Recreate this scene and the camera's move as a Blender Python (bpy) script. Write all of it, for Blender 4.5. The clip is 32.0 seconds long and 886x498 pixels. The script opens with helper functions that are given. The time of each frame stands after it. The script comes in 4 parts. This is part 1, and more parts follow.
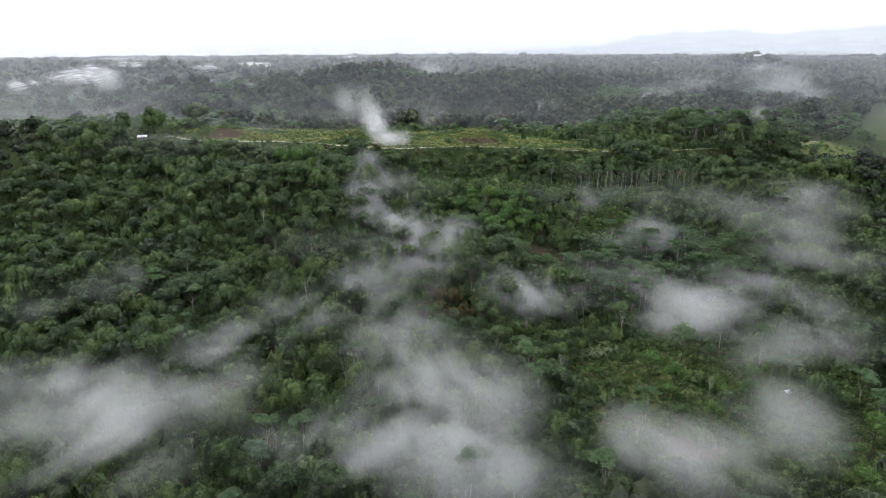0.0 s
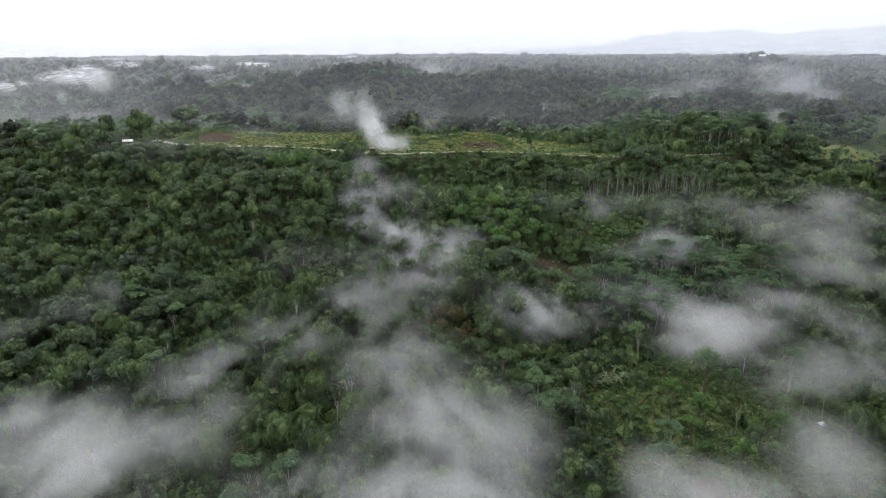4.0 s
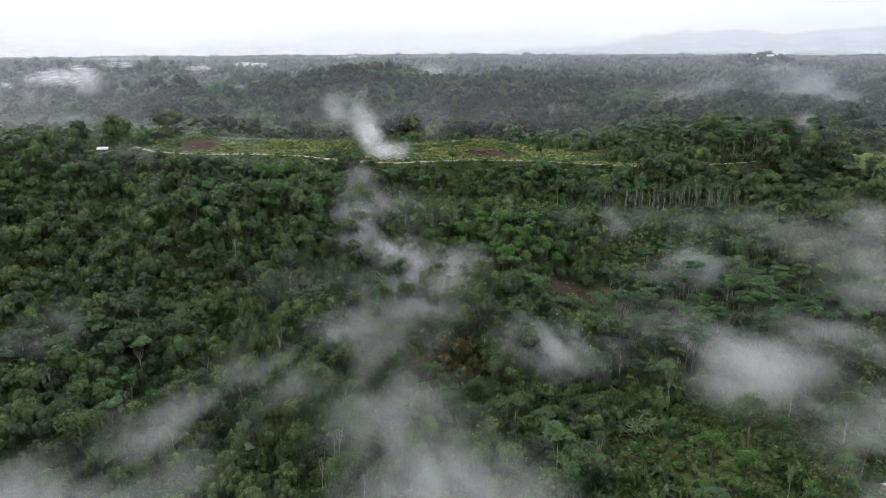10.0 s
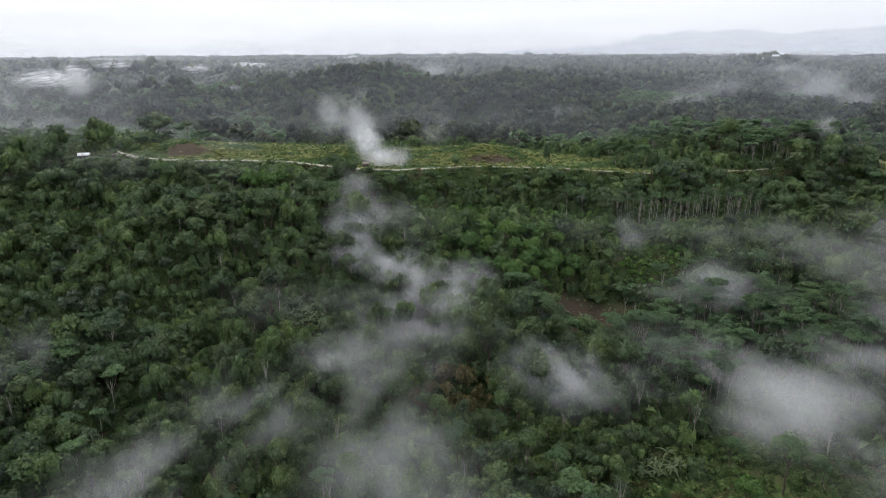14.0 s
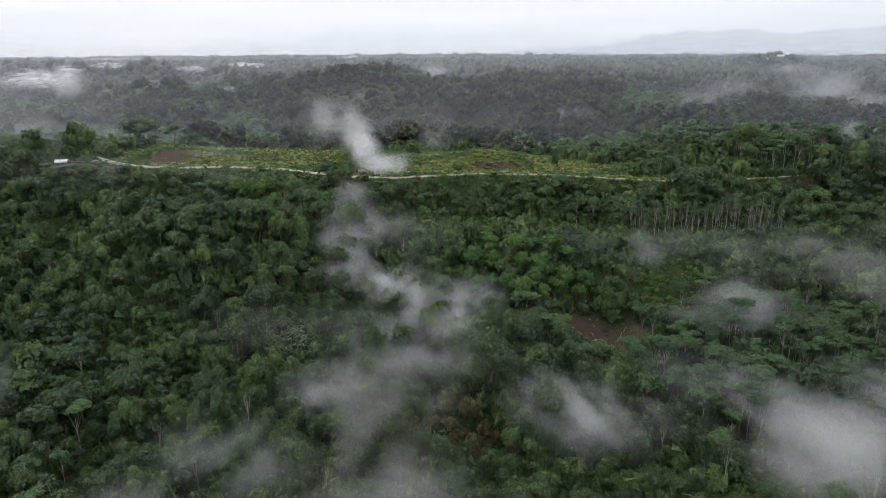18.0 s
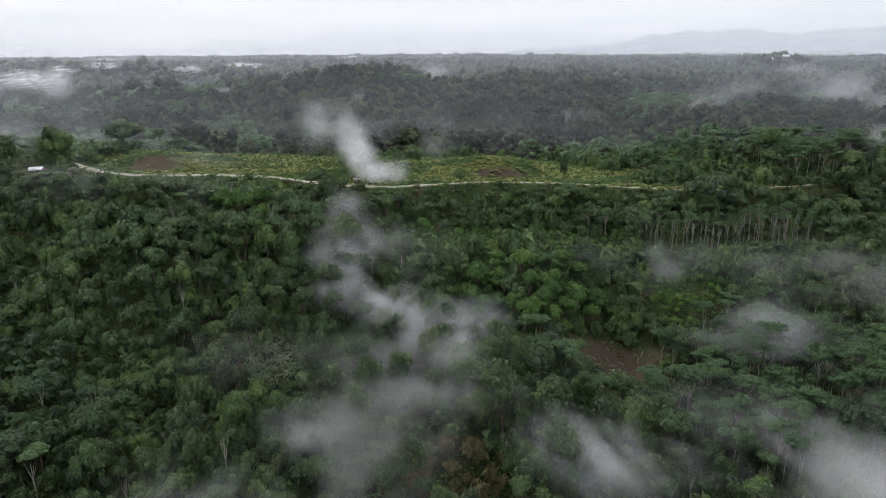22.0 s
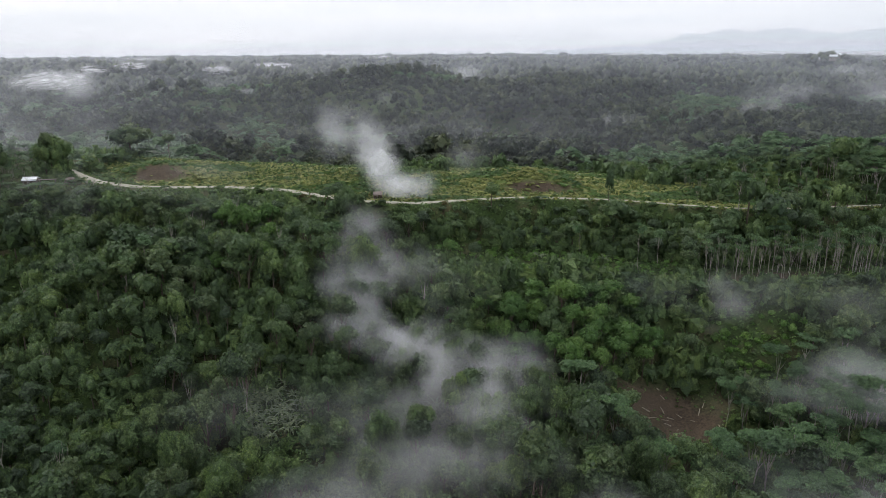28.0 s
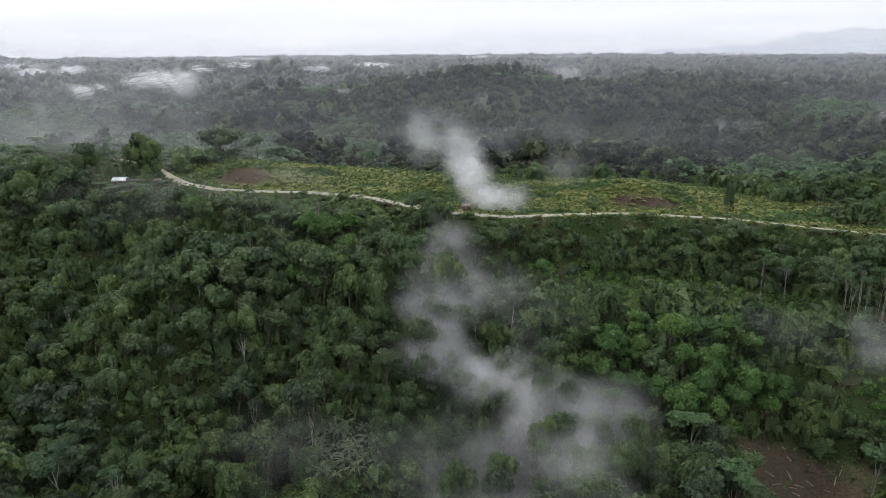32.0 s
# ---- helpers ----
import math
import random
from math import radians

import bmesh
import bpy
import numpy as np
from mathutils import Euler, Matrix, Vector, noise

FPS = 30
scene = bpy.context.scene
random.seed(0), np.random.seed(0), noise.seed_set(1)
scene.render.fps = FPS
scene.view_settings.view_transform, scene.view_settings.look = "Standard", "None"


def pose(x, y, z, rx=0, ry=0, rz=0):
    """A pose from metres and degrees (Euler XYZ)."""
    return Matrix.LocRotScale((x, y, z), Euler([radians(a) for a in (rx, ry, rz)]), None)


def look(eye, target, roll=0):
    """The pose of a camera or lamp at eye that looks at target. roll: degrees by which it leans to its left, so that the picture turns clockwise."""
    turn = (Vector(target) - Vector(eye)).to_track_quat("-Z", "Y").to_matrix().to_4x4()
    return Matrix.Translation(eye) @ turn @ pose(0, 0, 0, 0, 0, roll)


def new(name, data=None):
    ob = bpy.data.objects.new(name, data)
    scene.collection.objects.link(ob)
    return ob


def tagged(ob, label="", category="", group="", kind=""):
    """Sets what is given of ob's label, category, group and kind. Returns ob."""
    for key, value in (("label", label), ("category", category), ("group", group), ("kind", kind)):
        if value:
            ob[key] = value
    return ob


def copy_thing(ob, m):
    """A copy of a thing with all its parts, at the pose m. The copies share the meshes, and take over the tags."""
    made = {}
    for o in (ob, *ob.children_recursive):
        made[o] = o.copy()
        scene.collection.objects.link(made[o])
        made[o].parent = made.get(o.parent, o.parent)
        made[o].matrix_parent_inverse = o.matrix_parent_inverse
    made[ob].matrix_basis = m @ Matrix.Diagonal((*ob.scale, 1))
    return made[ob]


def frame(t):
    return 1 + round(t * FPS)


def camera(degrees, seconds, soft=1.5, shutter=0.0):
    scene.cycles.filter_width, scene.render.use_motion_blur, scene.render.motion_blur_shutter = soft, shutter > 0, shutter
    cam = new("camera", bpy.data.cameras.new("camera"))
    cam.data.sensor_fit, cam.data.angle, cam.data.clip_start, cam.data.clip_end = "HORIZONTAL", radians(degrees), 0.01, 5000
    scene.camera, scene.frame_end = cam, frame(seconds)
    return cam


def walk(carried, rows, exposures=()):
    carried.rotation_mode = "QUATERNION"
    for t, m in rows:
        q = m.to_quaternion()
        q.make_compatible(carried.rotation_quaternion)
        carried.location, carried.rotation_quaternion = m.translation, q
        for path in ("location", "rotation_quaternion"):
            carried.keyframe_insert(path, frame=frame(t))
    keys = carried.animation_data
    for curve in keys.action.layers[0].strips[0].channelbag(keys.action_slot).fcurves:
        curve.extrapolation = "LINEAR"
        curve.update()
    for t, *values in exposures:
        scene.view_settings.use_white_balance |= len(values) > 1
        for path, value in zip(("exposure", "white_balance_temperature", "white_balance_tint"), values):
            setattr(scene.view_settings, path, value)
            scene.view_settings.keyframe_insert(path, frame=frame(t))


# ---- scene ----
cam = camera(66.0, 32.0, soft=0.6)
SPEED, EYE_Z, PITCH = 4.98, 51.0, 73.9
TURNS = [(0, -3.4, -3.19), (6, -2.1, -3.08), (9, -1.6, -3.03), (13, -0.95, -2.95), (19, 0.0, -2.89), (23, 0.85, -2.82),
         (26.5, 1.8, -2.73), (27, 1.9, -2.68), (27.5, 1.95, -1.4), (28, 2.0, -0.27), (28.5, 2.0, 0.8), (29, 2.0, 1.85),
         (29.5, 2.0, 2.95), (30, 2.0, 4.0), (30.5, 1.95, 5.0), (31, 1.9, 5.98), (31.5, 1.9, 6.9), (32, 1.9, 7.75)]
walk(cam, [(t, pose(x, 4.2 + SPEED * t, EYE_Z, PITCH, 0.15, yaw)) for t, x, yaw in TURNS],
     exposures=[(t, stops, 6320, 12) for t, stops in ((0, 0.3), (3, 0.27), (6, 0.2), (10, 0.13), (13, 0.08), (19, -0.02), (24, -0.05), (28, 0.0), (32, 0.05))])
scene.cycles.transparent_max_bounces = 48

# ---- sky and sun ----
SUN_HEIGHT, SUN_TURN = radians(48), radians(-35)
world = bpy.data.worlds.new("overcast_sky")
scene.world = world
world.use_nodes = True
wn, wl = world.node_tree.nodes, world.node_tree.links
wn.clear()
sky = wn.new("ShaderNodeTexSky")
sky.sky_type, sky.sun_disc, sky.sun_elevation, sky.sun_rotation = "NISHITA", False, SUN_HEIGHT, SUN_TURN
sky.air_density, sky.dust_density = 1.0, 4.0
dim = wn.new("ShaderNodeVectorMath"); dim.operation = "SCALE"; dim.inputs["Scale"].default_value = 0.1
wl.new(sky.outputs[0], dim.inputs[0])
wco, wmap, wno, wramp, wmix, wbg, wout = (wn.new("ShaderNode" + k) for k in ("TexCoord", "Mapping", "TexNoise", "ValToRGB", "MixRGB", "Background", "OutputWorld"))
wmap.inputs["Scale"].default_value = (1.6, 1.6, 22.0)
wno.inputs["Scale"].default_value, wno.inputs["Detail"].default_value = 1.6, 5
wramp.color_ramp.elements[0].position, wramp.color_ramp.elements[1].position = 0.3, 0.72
wramp.color_ramp.elements[0].color, wramp.color_ramp.elements[1].color = (0.80, 0.84, 0.88, 1), (0.97, 0.98, 1.0, 1)
wl.new(wco.outputs["Generated"], wmap.inputs[0]); wl.new(wmap.outputs[0], wno.inputs["Vector"]); wl.new(wno.outputs[0], wramp.inputs[0])
wmix.inputs[0].default_value = 0.9
wl.new(dim.outputs[0], wmix.inputs[1]); wl.new(wramp.outputs[0], wmix.inputs[2])
wl.new(wmix.outputs[0], wbg.inputs[0]); wbg.inputs[1].default_value = 1.18
wl.new(wbg.outputs[0], wout.inputs[0])
sun = new("sun", bpy.data.lights.new("sun", "SUN"))
sun.data.energy, sun.data.angle, sun.data.color = 1.5, radians(12), (1.0, 0.95, 0.86)
sun.matrix_world = look((0, 0, 0), (-math.sin(SUN_TURN) * math.cos(SUN_HEIGHT), -math.cos(SUN_TURN) * math.cos(SUN_HEIGHT), -math.sin(SUN_HEIGHT)))


# ---- materials ----
def nodes_of(name):
    m = bpy.data.materials.new(name)
    m.use_nodes = True
    n, l = m.node_tree.nodes, m.node_tree.links
    n.clear()
    return m, n, l


def noise_node(n, l, scale, detail=3.0, rough=0.6, stretch=None):
    geo = n.new("ShaderNodeNewGeometry")
    tex = n.new("ShaderNodeTexNoise")
    tex.inputs["Scale"].default_value, tex.inputs["Detail"].default_value, tex.inputs["Roughness"].default_value = scale, detail, rough
    if stretch:
        mp = n.new("ShaderNodeMapping")
        mp.inputs["Scale"].default_value = stretch
        l.new(geo.outputs["Position"], mp.inputs[0]); l.new(mp.outputs[0], tex.inputs["Vector"])
    else:
        l.new(geo.outputs["Position"], tex.inputs["Vector"])
    return tex.outputs[0]


def ramp(n, l, source, stops):
    r = n.new("ShaderNodeValToRGB")
    while len(r.color_ramp.elements) < len(stops):
        r.color_ramp.elements.new(0.5)
    for e, (p, c) in zip(r.color_ramp.elements, stops):
        e.position, e.color = p, (*c, 1)
    l.new(source, r.inputs[0])
    return r.outputs[0]


def math_node(n, l, op, a, b):
    m = n.new("ShaderNodeMath")
    m.operation = op
    for s, v in zip(m.inputs, (a, b)):
        if isinstance(v, (int, float)):
            s.default_value = v
        else:
            l.new(v, s)
    return m.outputs[0]


def mixed(n, l, factor, a, b, kind="MIX"):
    m = n.new("ShaderNodeMixRGB")
    m.blend_type = kind
    for s, v in zip(m.inputs, (factor, a, b)):
        if isinstance(v, (int, float)):
            s.default_value = v
        elif isinstance(v, tuple):
            s.default_value = (*v, 1)
        else:
            l.new(v, s)
    return m.outputs[0]


def finish(m, n, l, colour, rough, bump=None, strength=0.3, distance=0.1, thin=0.0, gloss=0.25):
    p = n.new("ShaderNodeBsdfPrincipled")
    out = n.new("ShaderNodeOutputMaterial")
    l.new(colour, p.inputs["Base Color"])
    p.inputs["Roughness"].default_value = rough
    p.inputs["Specular IOR Level"].default_value = gloss
    if bump is not None:
        b = n.new("ShaderNodeBump")
        b.inputs["Strength"].default_value, b.inputs["Distance"].default_value = strength, distance
        l.new(bump, b.inputs["Height"]); l.new(b.outputs[0], p.inputs["Normal"])
    if thin:
        tr, mx = n.new("ShaderNodeBsdfTranslucent"), n.new("ShaderNodeMixShader")
        l.new(colour, tr.inputs[0])
        mx.inputs[0].default_value = thin
        l.new(p.outputs[0], mx.inputs[1]); l.new(tr.outputs[0], mx.inputs[2]); l.new(mx.outputs[0], out.inputs[0])
    else:
        l.new(p.outputs[0], out.inputs[0])
    return m


def leaf_material(name, deep, mid, light, rough=0.6, thin=0.38, vary=0.34):
    """Foliage: tone by tree, by patch of wood and by leaf."""
    m, n, l = nodes_of(name)
    att = n.new("ShaderNodeAttribute"); att.attribute_name = "tint"
    obj = n.new("ShaderNodeObjectInfo")
    isl = n.new("ShaderNodeNewGeometry")
    tree = math_node(n, l, "FRACT", math_node(n, l, "ADD", att.outputs["Fac"], obj.outputs["Random"]), 0.0)
    patch = math_node(n, l, "ADD", math_node(n, l, "MULTIPLY", noise_node(n, l, 0.035, 2), 0.55), math_node(n, l, "MULTIPLY", noise_node(n, l, 0.007, 2), 0.45))
    grain = noise_node(n, l, 3.0, 4, 0.8)
    v = math_node(n, l, "ADD", math_node(n, l, "MULTIPLY", tree, vary), 0.17 - vary / 2)
    v = math_node(n, l, "ADD", v, math_node(n, l, "MULTIPLY", patch, 0.58))
    v = math_node(n, l, "ADD", v, math_node(n, l, "MULTIPLY", math_node(n, l, "SUBTRACT", isl.outputs["Random Per Island"], 0.5), 0.28))
    col = ramp(n, l, v, [(0.15, deep), (0.45, mid), (0.8, light)])
    col = mixed(n, l, 1.0, col, ramp(n, l, grain, [(0.37, (0.42, 0.44, 0.5)), (0.5, (0.95, 0.95, 0.95)), (0.63, (1.8, 1.75, 1.55))]), "MULTIPLY")
    return finish(m, n, l, col, rough, grain, 0.8, 0.5, thin, 0.5)


def plain_material(name, dark, light, scale, rough=0.8, fine=12.0, stretch=None, strength=0.4, distance=0.05):
    m, n, l = nodes_of(name)
    big, small = noise_node(n, l, scale, 4, 0.6, stretch), noise_node(n, l, fine, 3, 0.6, stretch)
    v = math_node(n, l, "ADD", math_node(n, l, "MULTIPLY", big, 0.65), math_node(n, l, "MULTIPLY", small, 0.35))
    return finish(m, n, l, ramp(n, l, v, [(0.3, dark), (0.7, light)]), rough, small, strength, distance)


LEAF = leaf_material("broad_leaf", (0.061, 0.098, 0.056), (0.098, 0.16, 0.066), (0.171, 0.238, 0.08))
LEAF_UMBRELLA = leaf_material("feathery_leaf", (0.057, 0.106, 0.053), (0.092, 0.174, 0.07), (0.15, 0.237, 0.09))
LEAF_VINE = leaf_material("vine_leaf", (0.066, 0.107, 0.056), (0.106, 0.17, 0.064), (0.178, 0.252, 0.075))
LEAF_GRASS = leaf_material("tall_grass_leaf", (0.17, 0.2, 0.06), (0.28, 0.31, 0.095), (0.4, 0.41, 0.15))
LEAF_CROP = leaf_material("garden_leaf", (0.075, 0.15, 0.035), (0.132, 0.254, 0.055), (0.211, 0.311, 0.089))
LEAF_RAIN = leaf_material("rainforest_leaf", (0.054, 0.084, 0.056), (0.085, 0.132, 0.064), (0.151, 0.204, 0.083))
LEAF_YOUNG = leaf_material("young_tree_leaf", (0.053, 0.109, 0.036), (0.091, 0.186, 0.045), (0.162, 0.259, 0.063))
LEAF_SHRUB = leaf_material("shrub_leaf", (0.055, 0.092, 0.033), (0.099, 0.168, 0.045), (0.18, 0.248, 0.075))
LEAF_BANANA = leaf_material("banana_leaf", (0.05, 0.08, 0.038), (0.09, 0.13, 0.058), (0.17, 0.21, 0.1), 0.5, 0.25)
LEAF_FAR = leaf_material("far_wood_leaf", (0.028, 0.038, 0.029), (0.054, 0.072, 0.045), (0.125, 0.15, 0.07), vary=0.44)
LEAF_FAR_PALE = leaf_material("far_plantation_leaf", (0.036, 0.048, 0.036), (0.068, 0.086, 0.056), (0.125, 0.15, 0.082))
LEAF_DRY = leaf_material("dry_leaf", (0.075, 0.072, 0.03), (0.15, 0.135, 0.055), (0.25, 0.21, 0.095))
BARK = plain_material("dark_bark", (0.07, 0.055, 0.04), (0.16, 0.13, 0.1), 1.2)
BARK_PALE = plain_material("pale_bark", (0.19, 0.175, 0.15), (0.42, 0.39, 0.34), 0.8)
GRAVEL = plain_material("pale_gravel", (0.2, 0.19, 0.145), (0.46, 0.44, 0.36), 0.25, 0.9, 3.0)
EARTH = plain_material("brown_earth", (0.06, 0.045, 0.034), (0.15, 0.11, 0.08), 0.3, 0.95, 2.5)
LOG = plain_material("weathered_log", (0.2, 0.17, 0.13), (0.42, 0.37, 0.28), 1.0)
ROOF_WHITE = plain_material("bleached_sheet_roof", (0.62, 0.66, 0.7), (0.85, 0.88, 0.9), 0.6, 0.45, 6.0)
ROOF_RUST = plain_material("rusty_sheet_roof", (0.2, 0.15, 0.12), (0.36, 0.31, 0.28), 0.5, 0.6, 5.0)
PLANK = plain_material("grey_plank", (0.16, 0.14, 0.12), (0.3, 0.27, 0.23), 0.9, 0.85, 8.0, (1, 1, 0.2))


def ground_material():
    m, n, l = nodes_of("forest_ground")
    big, mid, small = noise_node(n, l, 0.018, 3), noise_node(n, l, 0.12, 4), noise_node(n, l, 1.5, 4, 0.7)
    green = ramp(n, l, small, [(0.3, (0.018, 0.03, 0.012)), (0.55, (0.045, 0.075, 0.02)), (0.75, (0.09, 0.13, 0.035))])
    brown = ramp(n, l, small, [(0.3, (0.045, 0.035, 0.022)), (0.7, (0.13, 0.1, 0.055))])
    soil = n.new("ShaderNodeAttribute"); soil.attribute_name = "bare"
    turf = n.new("ShaderNodeAttribute"); turf.attribute_name = "meadow"
    grass = mixed(n, l, ramp(n, l, mid, [(0.42, (0, 0, 0)), (0.6, (1, 1, 1))]), ramp(n, l, small, [(0.3, (0.09, 0.125, 0.036)), (0.7, (0.2, 0.26, 0.075))]), ramp(n, l, small, [(0.3, (0.12, 0.13, 0.045)), (0.7, (0.26, 0.25, 0.1))]))
    stain = ramp(n, l, mid, [(0.5, (0, 0, 0)), (0.66, (1, 1, 1))])
    col = mixed(n, l, math_node(n, l, "MULTIPLY", stain, 0.6), green, brown)
    col = mixed(n, l, turf.outputs["Fac"], col, grass)
    col = mixed(n, l, math_node(n, l, "MINIMUM", math_node(n, l, "MULTIPLY", soil.outputs["Fac"], math_node(n, l, "ADD", mid, 0.55)), 1.0), col,
                ramp(n, l, small, [(0.3, (0.042, 0.031, 0.023)), (0.7, (0.12, 0.089, 0.06))]))
    return finish(m, n, l, col, 0.95, small, 0.8, 0.5)


GROUND = ground_material()


def mist_material(name, colour, scale, sharp):
    """Droplets in the air: see-through, thinning to nothing at the rim of each bank."""
    m, n, l = nodes_of(name)
    co, obj = n.new("ShaderNodeTexCoord"), n.new("ShaderNodeObjectInfo")
    ln = n.new("ShaderNodeVectorMath"); ln.operation = "LENGTH"
    l.new(co.outputs["Object"], ln.inputs[0])
    fall = math_node(n, l, "SUBTRACT", 1.0, ln.outputs["Value"])
    # the wisps are drawn out along the valley and curl across it
    geo, turn, draw = n.new("ShaderNodeNewGeometry"), n.new("ShaderNodeMapping"), n.new("ShaderNodeMapping")
    turn.inputs["Rotation"].default_value = (radians(21), 0, 0)
    draw.inputs["Scale"].default_value = (1.0, 0.16, 1.25)
    l.new(geo.outputs["Position"], turn.inputs[0]); l.new(turn.outputs[0], draw.inputs[0])
    curls = []
    for size, detail, curl in ((scale, 5.0, 0.9), (scale * 3.1, 4.0, 0.6)):
        tex = n.new("ShaderNodeTexNoise")
        tex.inputs["Scale"].default_value, tex.inputs["Detail"].default_value = size, detail
        tex.inputs["Roughness"].default_value, tex.inputs["Distortion"].default_value = 0.52, curl
        l.new(draw.outputs[0], tex.inputs["Vector"])
        curls.append(tex.outputs[0])
    cloud = math_node(n, l, "ADD", math_node(n, l, "MULTIPLY", curls[0], 0.68), math_node(n, l, "MULTIPLY", curls[1], 0.32))
    v = math_node(n, l, "ADD", math_node(n, l, "MULTIPLY", fall, 1.25), math_node(n, l, "MULTIPLY", math_node(n, l, "SUBTRACT", cloud, 0.54), sharp))
    mr = n.new("ShaderNodeMapRange"); mr.interpolation_type = "SMOOTHSTEP"
    mr.inputs["From Min"].default_value, mr.inputs["From Max"].default_value = -0.1, 1.35
    l.new(v, mr.inputs["Value"])
    soft = n.new("ShaderNodeMapRange"); soft.interpolation_type = "SMOOTHSTEP"
    soft.inputs["From Max"].default_value = 0.75
    l.new(fall, soft.inputs["Value"])
    sep = n.new("ShaderNodeSeparateColor"); l.new(obj.outputs["Color"], sep.inputs[0])
    alpha = math_node(n, l, "MULTIPLY", math_node(n, l, "MULTIPLY", mr.outputs[0], soft.outputs[0]), sep.outputs[0])
    return droplets(m, n, l, colour, alpha)


def droplets(m, n, l, colour, alpha):
    d, t, add, clear, mx, out = (n.new("ShaderNode" + k) for k in ("BsdfDiffuse", "BsdfTranslucent", "MixShader", "BsdfTransparent", "MixShader", "OutputMaterial"))
    for s in (d, t):
        s.inputs[0].default_value = (*colour, 1)
    add.inputs[0].default_value = 0.5
    l.new(d.outputs[0], add.inputs[1]); l.new(t.outputs[0], add.inputs[2])
    l.new(alpha, mx.inputs[0]); l.new(clear.outputs[0], mx.inputs[1]); l.new(add.outputs[0], mx.inputs[2]); l.new(mx.outputs[0], out.inputs[0])
    return m


MIST = mist_material("mist", (0.93, 0.93, 0.94), 0.034, 4.6)
PLUME = mist_material("rising_mist", (0.93, 0.93, 0.94), 0.07, 2.4)


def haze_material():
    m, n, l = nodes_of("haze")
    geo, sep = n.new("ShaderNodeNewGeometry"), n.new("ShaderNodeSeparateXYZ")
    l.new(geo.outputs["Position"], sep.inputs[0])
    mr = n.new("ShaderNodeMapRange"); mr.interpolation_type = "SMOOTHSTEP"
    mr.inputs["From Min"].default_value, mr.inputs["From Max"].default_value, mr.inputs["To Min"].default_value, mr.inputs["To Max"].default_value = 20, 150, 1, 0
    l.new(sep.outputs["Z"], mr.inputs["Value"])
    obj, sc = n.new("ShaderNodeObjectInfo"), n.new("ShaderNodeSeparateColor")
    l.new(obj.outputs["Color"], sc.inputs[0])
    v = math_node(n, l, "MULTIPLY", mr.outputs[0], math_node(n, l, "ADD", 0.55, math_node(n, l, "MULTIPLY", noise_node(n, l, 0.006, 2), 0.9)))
    # the bluish veil of distance is put into this sheet colour
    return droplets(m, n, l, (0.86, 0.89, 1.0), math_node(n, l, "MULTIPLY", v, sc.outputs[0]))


HAZE = haze_material()


# ---- lie of the land ----
def smooth(a, b, x):
    t = np.clip((x - a) / (b - a), 0, 1)
    return t * t * (3 - 2 * t)


def vnoise(x, y, seed):
    xi, yi = np.floor(x).astype(np.int64), np.floor(y).astype(np.int64)
    u, v = x - xi, y - yi
    u, v = u * u * (3 - 2 * u), v * v * (3 - 2 * v)

    def h(i, j):
        k = (i * 374761393 + j * 668265263 + seed * 1442695041) & 0xFFFFFFFF
        k = ((k ^ (k >> 13)) * 1274126177) & 0xFFFFFFFF
        return ((k ^ (k >> 16)) & 0xFFFF) / 65535.0

    return (h(xi, yi) * (1 - u) + h(xi + 1, yi) * u) * (1 - v) + (h(xi, yi + 1) * (1 - u) + h(xi + 1, yi + 1) * u) * v


def fbm(x, y, seed, octaves=3):
    return sum(vnoise(x * 2 ** k, y * 2 ** k, seed + k) * 0.5 ** k for k in range(octaves)) / (2 - 0.5 ** (octaves - 1)) - 0.5


ROAD = [(-240, 470), (-185, 447), (-158, 430), (-149.7, 422.4), (-140, 411.7), (-127, 399.5), (-112.6, 393.1), (-101, 391.8), (-79.5, 395.2), (-58, 392.5),
        (-38.6, 381.6), (-24, 375), (-6, 374.2), (14, 383), (33, 390), (67, 390.5), (91, 384.4), (120, 380), (160, 384), (200, 396), (250, 410)]
ROAD_X, ROAD_Y = np.array([p[0] for p in ROAD], float), np.array([p[1] for p in ROAD], float)


def road_z(x):
    return np.interp(x, [-240, -150, -38, 21, 107, 250], [5.5, 4.5, 1.9, 0.0, -3.0, -2.0])


def edge_y(x):
    """The brow of the slope: the near side of the road."""
    xs = np.concatenate([[-900, -300], [-180, -140], ROAD_X[5:], [900]])
    ys = np.concatenate([[360, 372], [380, 390], ROAD_Y[5:], [430]])
    return np.interp(x, xs, ys)


def bell(x, y, cx, cy, rx, ry):
    return np.exp(-((x - cx) / rx) ** 2 - ((y - cy) / ry) ** 2)


